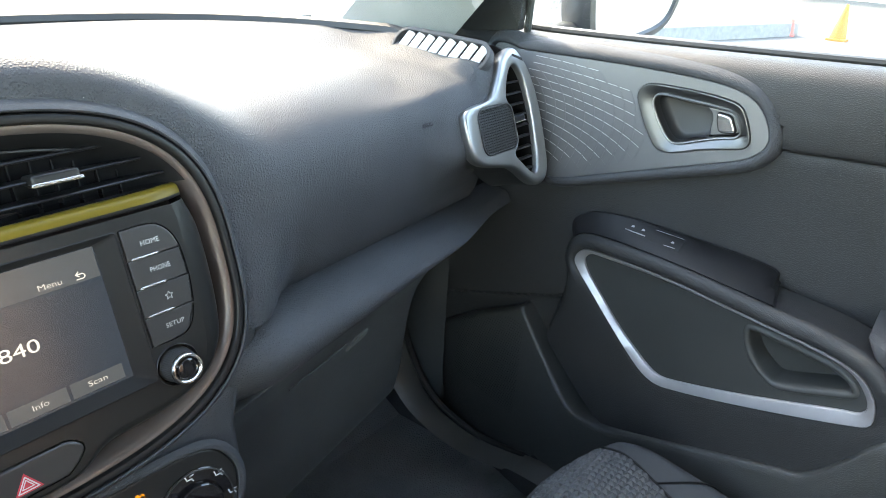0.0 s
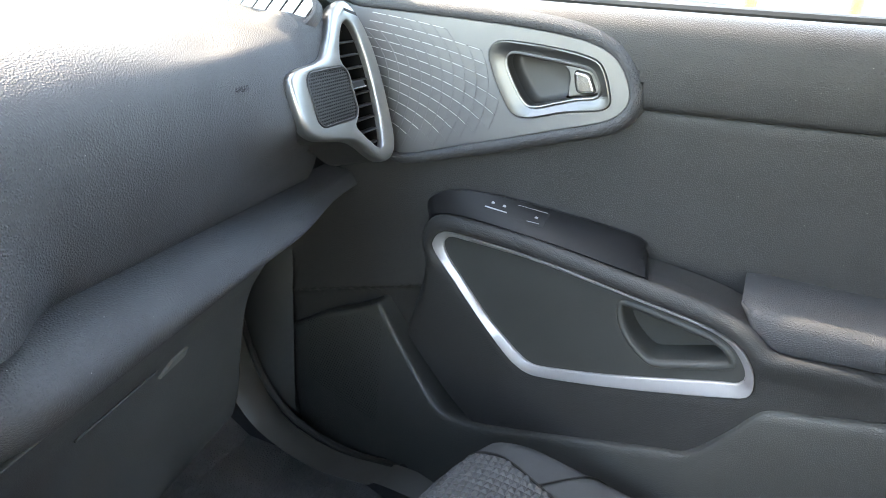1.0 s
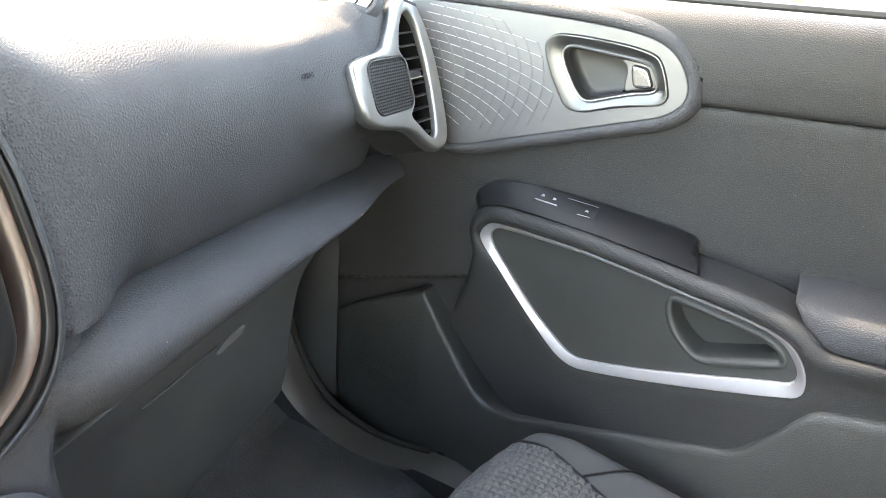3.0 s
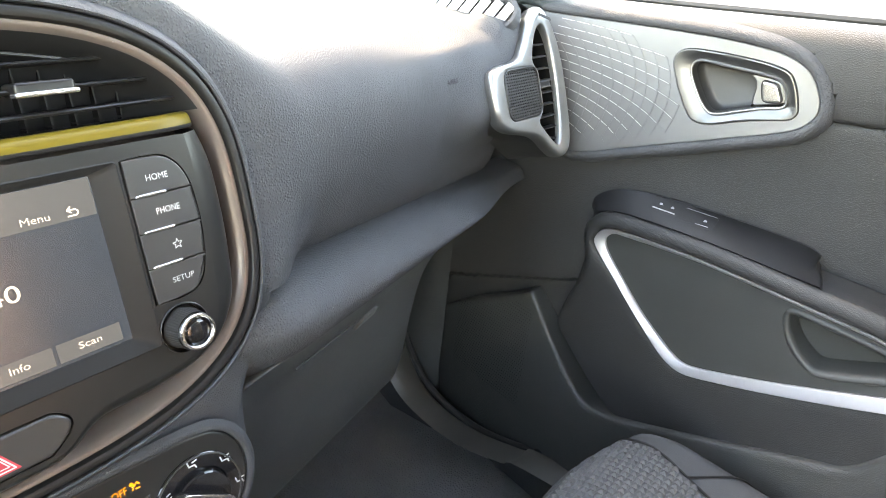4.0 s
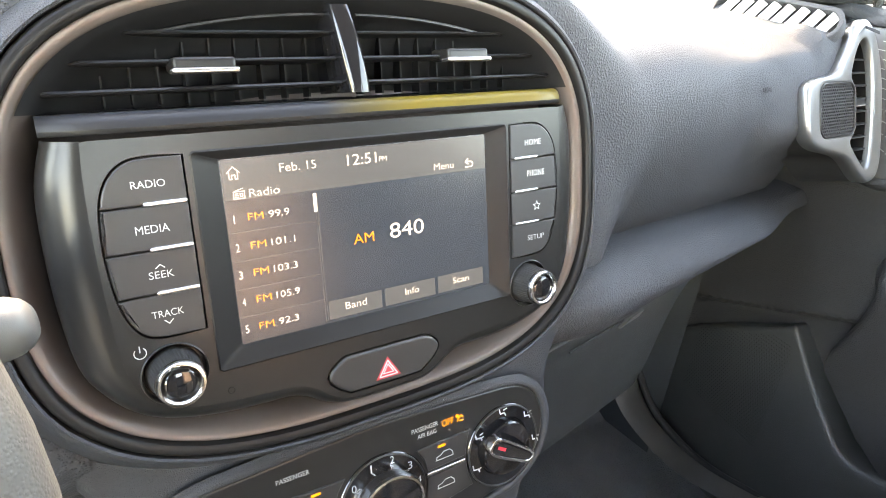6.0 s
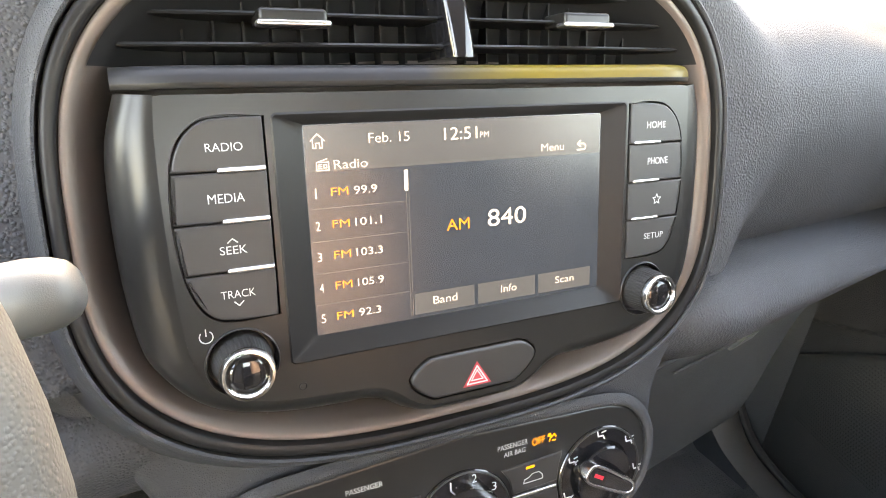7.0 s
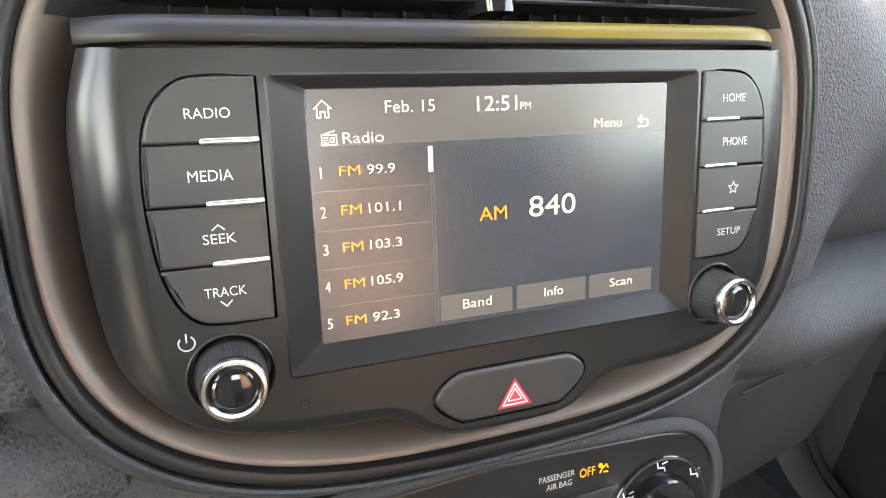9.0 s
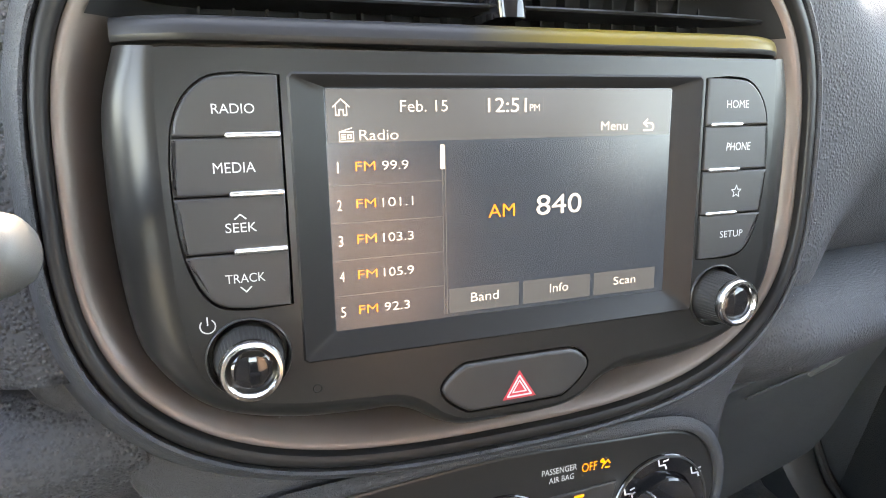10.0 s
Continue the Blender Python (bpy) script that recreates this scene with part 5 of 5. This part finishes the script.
# Window, frame and black corner piece.
window = thing("window_1", "clear side window of the passenger door", "window", (0.74, -0.3, 1.12), kind="structure")
gl = part("pane", loft([[(0.742, 0.12, 1.10), (0.742, -0.95, 1.12)], [(0.65, -0.08, 1.50), (0.65, -0.95, 1.52)]], closed=False), GLASS, window)
gl.visible_shadow = False
corner = [(0.235, 1.103), (0.122, 1.118), (0.113, 1.20), (0.08, 1.30), (0.11, 1.27), (0.17, 1.19)]
part("corner_piece", plate(ccw([(-y * 1000, z * 1000) for y, z in corner]), -20, -8, 2), RUBBER, door, "black corner piece by the mirror", DOORF)
part("glass_channel", tube([(0.715, 0.118, 1.10), (0.706, 0.110, 1.2), (0.69, 0.075, 1.31)], 0.005, 8), LOWER, door, "grey window channel")

# ---- door mirror ----
wing = thing("door_mirror", "dark grey door mirror with a rounded housing outside the window", "mirror", (0.85, 0.08, 1.08))
MIR = Matrix.Translation((0.932, 0.068, 1.168)) @ Matrix.Rotation(radians(-14), 4, "Z") @ Matrix.Rotation(radians(90), 4, "X") @ MM
ml = resampled(ccw(flat(curve_through([(-95, 40), (-98, 0), (-90, -50), (-75, -72), (-40, -74), (20, -66), (70, -50), (92, -20), (96, 20), (88, 62), (60, 76), (0, 80), (-60, 74)], 6))), 90)
part("housing", loft([at(grown(ml, -4), 3), at(ml, 8), at(grown(ml, 9), 6), at(grown(ml, 14), -12), at(grown(ml, 10), -50), at(grown(ml, -20), -85), at(grown(ml, -50), -95)], cap1=True), SHELL, wing, "dark housing", MIR)
part("mirror_glass", polygon(grown(ml, -2), 3.5), MIRROR, wing, "bright mirror glass", MIR)
part("foot", box(0.745, 0.86, 0.10, 0.20, 1.07, 1.12, 0.02), RUBBER, wing, "black foot")

# ---- passenger's seat ----
seat = thing("passenger_seat", "dark grey cloth front seat with a textured woven centre", "car seat", (0.37, -0.4, 0.36))


SEAT_X = 0.372


def cushion_z(x, y):
    """Height of the cushion: rounded off at the front, side rolls proud."""
    front = -0.120 - 0.9 * max(abs(x - SEAT_X) - 0.07, 0) ** 1.6
    d = max(front - y, 0)
    z = 0.694 - 0.026 * max(0, 1 - d / 0.08) ** 2.2 - 0.05 * max(0, 1 - d / 0.03) ** 2
    side = abs(x - SEAT_X)
    roll = 0.002 * smooth(side, 0.12, 0.19) - 0.13 * smooth(side, 0.175, 0.262) ** 2
    return z - 0.012 + roll - 0.10 * max(0, -0.22 - y)


def insert_edge(y):
    """Half width of the woven part."""
    return 0.166 - 0.34 * max(-0.195 - y, 0) + (0.3 * max(-0.30 - y, 0))


bm = bmesh.new()
P = 0.0078
nv = {}
def seat_v(i, j, h=0.0):
    key = (i, j, h)
    if key not in nv:
        x, y = SEAT_X + i * P / 2, -0.118 - j * P / 2
        nv[key] = bm.verts.new((x, y, cushion_z(x, y) + h))
    return nv[key]
for j in range(0, 84, 2):
    yc = -0.118 - (j + 1) * P / 2
    lim = insert_edge(yc)
    for i in range(-60, 60, 2):
        xc = SEAT_X + (i + 1) * P / 2
        off = (j // 2 % 2)
        if abs(xc - SEAT_X) < lim and yc < -0.120 - 0.9 * max(abs(xc - SEAT_X) - 0.07, 0) ** 1.6 - 0.002:
            c = seat_v(i + 1, j + 1, 0.0027)
            q = [seat_v(i, j), seat_v(i + 2, j), seat_v(i + 2, j + 2), seat_v(i, j + 2)]
            for a, b in zip(q, q[1:] + q[:1]):
                bm.faces.new((a, b, c))
part("woven_centre", bm, WEAVE, seat, "grey woven cloth with raised points", sharp=8)
bm = bmesh.new()
rows = []
for j in range(70):
    y = -0.100 - 0.0065 * j
    row = []
    for i in range(100):
        x = SEAT_X - 0.27 + 0.54 * i / 99
        front = -0.120 - 0.9 * max(abs(x - SEAT_X) - 0.07, 0) ** 1.6
        yy = min(y, front)
        zz = cushion_z(x, yy - 0.0) - 0.0012 - max(0, y - front) * 6.0
        if abs(x - SEAT_X) < insert_edge(yy) - 0.004:
            zz -= 0.004
        row.append(bm.verts.new((x, yy + (0.004 if y > front else 0), max(zz, 0.50))))
    rows.append(row)
for a, b in zip(rows, rows[1:]):
    for i in range(99):
        bm.faces.new((a[i], a[i + 1], b[i + 1], b[i]))
part("cushion", bm, BOLSTER, seat, "plain dark grey cloth sides", sharp=70)
stitch = []
for k in range(25):
    f = k / 24
    x = SEAT_X + 0.150 + 0.085 * math.sin(f * 2.2)
    y = -0.245 - 0.17 * f
    stitch.append((x, y, cushion_z(x, y) + 0.0006))
part("seam", tube(stitch, 0.0012, 6), DEEP, seat, "sewn seam")
piping = [(SEAT_X + s, y, cushion_z(SEAT_X + s, y) + 0.0004) for s, y in [(insert_edge(-0.16 - 0.01 * k), -0.16 - 0.01 * k) for k in range(30)]]
part("piping", tube(piping, 0.0016, 6), DEEP, seat, "dark join of the two cloths")
part("seat_base", box(0.14, 0.60, -0.62, -0.20, 0.38, 0.62, 0.03), LOWER, seat, "black seat base")
bm = box(0.23, 0.58, -0.80, -0.64, 0.60, 1.32, 0.05)
bm.transform(Matrix.Translation((0, -0.65, 0.6)) @ Matrix.Rotation(radians(12), 4, "X") @ Matrix.Translation((0, 0.65, -0.6)))
part("backrest", bm, BOLSTER, seat, "grey cloth backrest")

# ---- steering wheel and stalk ----
wheel = thing("steering_wheel", "grey leather-rimmed steering wheel", "steering wheel", (-0.37, -0.05, 0.85))
WC, WR = Vector((-0.356, -0.14, 1.0)), 0.185
wx, wy = Vector((1, 0, 0)), Vector((0, 0.35, 0.937))
rimline = [WC + wx * WR * math.cos(2 * math.pi * k / 72) + wy * WR * math.sin(2 * math.pi * k / 72) for k in range(73)]
part("rim", tube(rimline, 0.0155, 20, caps=False), LEATHER, wheel, "grained leather rim")
bm = lathe([(0.075, -0.03), (0.08, 0.0), (0.07, 0.02), (0.03, 0.028), (0.002, 0.03)], 40)
part("hub", bm, BLACK, wheel, "dark hub", Matrix.Translation(WC + Vector((0, 0.03, 0))) @ Matrix.Rotation(radians(65), 4, "X"))
for a in (0, math.pi, -math.pi / 2):
    p0, p1 = WC + Vector((0, 0.02, 0)) + (wx * math.cos(a) + wy * math.sin(a)) * 0.06, WC + (wx * math.cos(a) + wy * math.sin(a)) * 0.18
    part("spoke", tube([p0, p0.lerp(p1, 0.5), p1], 0.016, 10, squash=0.6), BLACK, wheel)
column = part("column", tube([WC + Vector((0, 0.03, -0.01)), WC + Vector((0, 0.25, -0.12))], 0.05, 16), LOWER, wheel, "steering column cowl")
stalk = thing("wiper_stalk", "pale grey wiper stalk with a blunt ridged tip", "control stalk", (-0.3, -0.03, 0.98))
tipc = Vector((-0.156, -0.067, 1.025))
base = Vector((-0.33, -0.030, 0.985))
d = (tipc - base).normalized()
part("arm", tube([base, base.lerp(tipc, 0.5), tipc - d * 0.036], 0.0095, 12, taper=[1, 0.85, 0.9]), BLACK, stalk, "black stalk arm")
part("tip", tube([tipc - d * 0.038, tipc - d * 0.036, tipc - d * 0.022, tipc - d * 0.012, tipc - d * 0.007, tipc - d * 0.003, tipc - d * 0.001, tipc], 0.0108, 20, taper=[0.7, 0.92, 1.0, 0.99, 0.92, 0.76, 0.55, 0.25]), GREYCAP, stalk, "pale grey tip")
part("tip_ridge", tube([tipc - d * 0.040, tipc - d * 0.031], 0.0113, 18), BLACK, stalk)

# ---- floor, footwell, pillars, roof: the closed cabin ----
floor = tagged(part("floor", box(-0.78, 0.78, -2.2, 0.75, 0.28, 0.33), CARPET), "black carpeted car floor", "floor", kind="structure")
tagged(part("wall_front", loft([[(x, 0.32, 0.33), (x, 0.50, 0.45), (x, 0.62, 0.60), (x, 0.62, 1.08)] for x in (-0.78, -0.3, 0.3, 0.78)], closed=False), CARPET), "black carpeted footwell bulkhead", "bulkhead", kind="structure")
kick = thing("kick_panel", "black plastic kick panel beside the footwell", "trim panel", (0.70, 0.35, 0.33))
part("panel", loft([[(0.705 - 0.02 * smooth(y, 0.2, 0.5), y, z) for z in (0.33, 0.5, 0.7, 0.95)] for y in (0.22, 0.3, 0.4, 0.5, 0.64)], closed=False), KICK, kick, "ribless grey panel")
part("fastener", lathe([(0.008, 0.0), (0.008, 0.003), (0.006, 0.0042), (0.0008, 0.0045)], 20), DEEP, kick, "round plastic fastener", Matrix.Translation((0.699, 0.36, 0.62)) @ Matrix.Rotation(radians(-90), 4, "Y"))
sillc = curve_through([(0.668, 0.335, 0.60), (0.668, 0.30, 0.505), (0.668, 0.25, 0.440), (0.668, 0.19, 0.412), (0.668, 0.11, 0.404), (0.666, 0.02, 0.424), (0.664, -0.06, 0.444), (0.66, -0.6, 0.46)], 6, False)
sill = thing("door_sill", "black curved door sill trim at the footwell", "sill trim", (0.67, 0.0, 0.33))
part("sill_moulding", loft([[(p.x - 0.030, p.y + 0.014, p.z + 0.0), (p.x - 0.020, p.y + 0.004, p.z + 0.004), (p.x, p.y, p.z + 0.008), (p.x + 0.012, p.y, p.z + 0.008), (p.x + 0.02, p.y - 0.01, p.z - 0.004), (p.x + 0.03, p.y - 0.02, p.z - 0.04)] for p in sillc], closed=False), SILLM, sill, "smooth dark moulding")
part("sill_seal", tube([(p.x + 0.022, p.y - 0.012, p.z + 0.006) for p in sillc], 0.006, 8), RUBBER, sill, "rubber seal")
part("tunnel", box(-0.10, 0.10, -0.7, 0.3, 0.33, 0.60, 0.04), LOWER, stack_body, "black floor console")


def pillar(name, foot, head, label):
    """Trim along a windscreen pillar, from a broad foot to a narrow head."""
    loops = []
    for k in range(9):
        f = k / 8
        a, b, c = [Vector(p).lerp(Vector(q), f) for p, q in zip(foot, head)]
        loops.append([a, a.lerp(b, 0.15) + (c - a) * 0.0, a.lerp(b, 0.5) + Vector((-0.004, -0.004, 0.002)), b, c])
    t = thing(name, label, "pillar", foot[0])
    part("trim", loft(loops), PILLAR, t, "pale grained pillar trim", sharp=50)
    return t


pillar("windscreen_pillar", [(0.628, 0.40, 1.105), (0.66, 0.205, 1.10), (0.715, 0.30, 1.10)], [(0.54, -0.17, 1.53), (0.58, -0.22, 1.50), (0.63, -0.15, 1.52)], "pale grey windscreen pillar trim")
pillar("windscreen_pillar", [(-0.628, 0.40, 1.105), (-0.66, 0.205, 1.10), (-0.715, 0.30, 1.10)], [(-0.54, -0.17, 1.53), (-0.58, -0.22, 1.50), (-0.63, -0.15, 1.52)], "pale grey windscreen pillar trim")
ws = thing("window_2", "raked clear windscreen", "windscreen", (0, 0.5, 1.1), kind="structure")
loops = []
for k in range(25):
    x = -0.70 + 1.4 * k / 24
    loops.append([(x, glass_foot(x) + 0.03 + (0.05 if abs(x) > 0.63 else 0), 1.095), (x * 0.95, glass_foot(x) * 0.5 + 0.0, 1.32), (x * 0.86, glass_foot(x) * 0.12 - 0.17, 1.53)])
g2 = part("pane", loft(loops, closed=False), WINDSCREEN, ws)
g2.visible_shadow = False
hood = thing("bonnet", "grey painted bonnet ahead of the windscreen", "bonnet", (0, 1.1, 0.9))
part("skin", loft([[(x, 0.52 - 0.25 * (x / 0.7) ** 4, 1.075), (x, 0.8, 1.065), (x, 1.2, 1.02), (x, 1.42, 0.92), (x, 1.46, 0.70)] for x in [-0.74 + 1.48 * k / 20 for k in range(21)]], closed=False), BODY, hood)
roof = tagged(part("ceiling", loft([[(x, -0.17, 1.535 - 0.05 * (x / 0.62) ** 2), (x, -0.6, 1.57 - 0.05 * (x / 0.62) ** 2), (x, -1.3, 1.57 - 0.05 * (x / 0.62) ** 2), (x, -1.9, 1.53 - 0.05 * (x / 0.62) ** 2)] for x in [-0.64 + 1.28 * k / 12 for k in range(13)]], closed=False), HEAD), "beige cloth headliner", "headliner", kind="structure")
tagged(part("roof_skin", box(-0.66, 0.66, -1.95, -0.15, 1.585, 1.60), BODY), "painted car roof", "roof", kind="structure")
for s, nm in ((1, "wall_right"), (-1, "wall_left")):
    tagged(part(nm, box(min(s * 0.70, s * 0.76), max(s * 0.70, s * 0.76), -2.1, -0.93, 0.33, 1.14, 0.01), LOWER), "dark rear side trim", "side trim", kind="structure")
    tagged(part("pillar_trim", loft([[(s * 0.715, -0.86, 0.34), (s * 0.715, -1.02, 0.34), (s * 0.755, -1.02, 0.34), (s * 0.755, -0.86, 0.34)],
                     [(s * 0.63, -0.88, 1.54), (s * 0.63, -1.0, 1.54), (s * 0.66, -1.0, 1.54), (s * 0.66, -0.88, 1.54)]]), HEAD), "beige middle pillar trim", "pillar", kind="structure")
# Unseen door, swung part open to let more light into the cabin.
swing = Matrix.Translation((-0.735, 0.28, 0)) @ Matrix.Rotation(radians(-38), 4, "Z")
tagged(part("door_1", box(-0.05, 0.03, -1.2, -0.02, 0.30, 1.10, 0.02), DOOR, place=swing), "charcoal driver's door, unseen, set ajar to admit light", "car door", kind="structure")
tagged(part("wall_rear", box(-0.74, 0.74, -2.16, -2.10, 0.33, 1.12, 0.01), LOWER), "dark tailgate trim", "tailgate", kind="structure")
bench = thing("rear_seat", "grey cloth rear bench seat", "car seat", (0, -1.4, 0.36))
part("bench_cushion", box(-0.62, 0.62, -1.6, -1.12, 0.32, 0.74, 0.05), BOLSTER, bench)
part("bench_back", box(-0.62, 0.62, -1.74, -1.60, 0.66, 1.22, 0.05), BOLSTER, bench)
# Unseen tan block added to mirror as a warm glow in the display.
reflector = thing("tan_reflector", "unseen tan reflector added between the two front seats", "car seat", (0.10, -0.65, 0.33))
part("backrest", box(0.0, 0.18, -0.70, -0.61, 0.87, 1.18, 0.04), TAN, reflector)
part("reflector_foot", box(0.03, 0.17, -0.72, -0.60, 0.32, 0.88, 0.03), LOWER, reflector)
driver = thing("driver_seat", "dark grey cloth driver's seat", "car seat", (-0.37, -0.5, 0.36))
part("seat_cushion", box(-0.61, -0.13, -0.82, -0.25, 0.32, 0.68, 0.05), BOLSTER, driver)
bm = box(-0.61, -0.13, -0.95, -0.80, 0.62, 1.30, 0.05)
part("backrest", bm, BOLSTER, driver)

tagged(part("wall_right_front", box(0.745, 0.775, 0.20, 0.75, 0.25, 1.08, 0.008), BODY), "grey painted front wing", "wing", kind="structure")
tagged(part("wall_left_wing", box(-0.775, -0.745, 0.20, 0.75, 0.25, 1.08, 0.008), BODY), "grey painted front wing", "wing", kind="structure")

# ---- outside ----
ground = tagged(part("ground", box(-400, 400, -400, 400, -0.5, 0.0), ASPHALT), "pale sunlit asphalt car park", "ground", kind="structure")


def kerb_island():
    a, b = Vector((8.2, 3.5, 0)), Vector((12.0, 2.25, 0))
    t = (b - a).normalized()
    n = Vector((-t.y, t.x, 0))
    bm = bmesh.new()
    loops = []
    for p in (a - t * 6, a, b, b + t * 0.15):
        loops.append([p, p + n * 0.03 + Vector((0, 0, 0.2)), p + n * 0.3 + Vector((0, 0, 0.22)), p + n * 2.0 + Vector((0, 0, 0.22)), p + n * 2.0])
    return loft(loops, True, True, bm, closed=True)


tagged(part("kerb", kerb_island(), CONCRETE), "grey concrete kerb of a planted island", "kerb", kind="structure")


def cone(x, y, h, label, material):
    c = thing("traffic_cone", label, "traffic cone", (x, y, 0), group="cones in the car park")
    part("cone", lathe([(0.16 * h / 0.7, 0.03), (0.155 * h / 0.7, 0.05), (0.03, h - 0.02), (0.022, h), (0.004, h)], 28), material, c, place=moved(x, y))
    part("foot", plate(rounded_rect(x, y, 0.38 * h / 0.7, 0.38 * h / 0.7, 0.04, 4), 0.0, 0.035, 0.01), material, c)
    part("collar", lathe([(0.155 * h / 0.7 * 0.66, h * 0.40), (0.155 * h / 0.7 * 0.40, h * 0.64), (0.155 * h / 0.7 * 0.39, h * 0.64)], 28), YELLOW, c, place=moved(x, y))
    return c


cone(12.2, 1.63, 0.55, "orange traffic cone on the asphalt", ORANGE)
cone(12.0, 2.3, 0.26, "small faded red marker post at the kerb's end", RED_PAINT)
for x, y in ((10.0, 0.10), (9.2, -1.05)):
    b = thing("bollard", "yellow painted steel bollard on the asphalt", "bollard", (x, y, 0), group="bollards in the car park")
    part("post", lathe([(0.085, 0), (0.085, 0.95), (0.07, 1.0), (0.03, 1.03), (0.004, 1.035)], 24), YELLOW, b, place=moved(x, y))
wall = thing("building", "white rendered building across the car park", "building", (26, 6, 0))
part("wall", box(24, 25, -14, 30, 0, 5.0), PLASTER, wall, "white rendered wall")
part("red_band", box(23.95, 24.0, -14, 30, 1.5, 1.66), RED_PAINT, wall, "thin red painted band")
part("roof", box(23.6, 26, -14.4, 30.4, 5.0, 5.3), CONCRETE, wall)
for k in range(5):
    y = -8 + 7 * k
    w = part("window", box(23.94, 24.0, y, y + 2.4, 2.3, 3.8), GLOSS, wall)
front = thing("building", "pale building beyond the bonnet", "building", (0, 30, 0))
part("wall", box(-30, 22, 30, 31, 0, 6.0), PLASTER, front, "pale rendered wall")
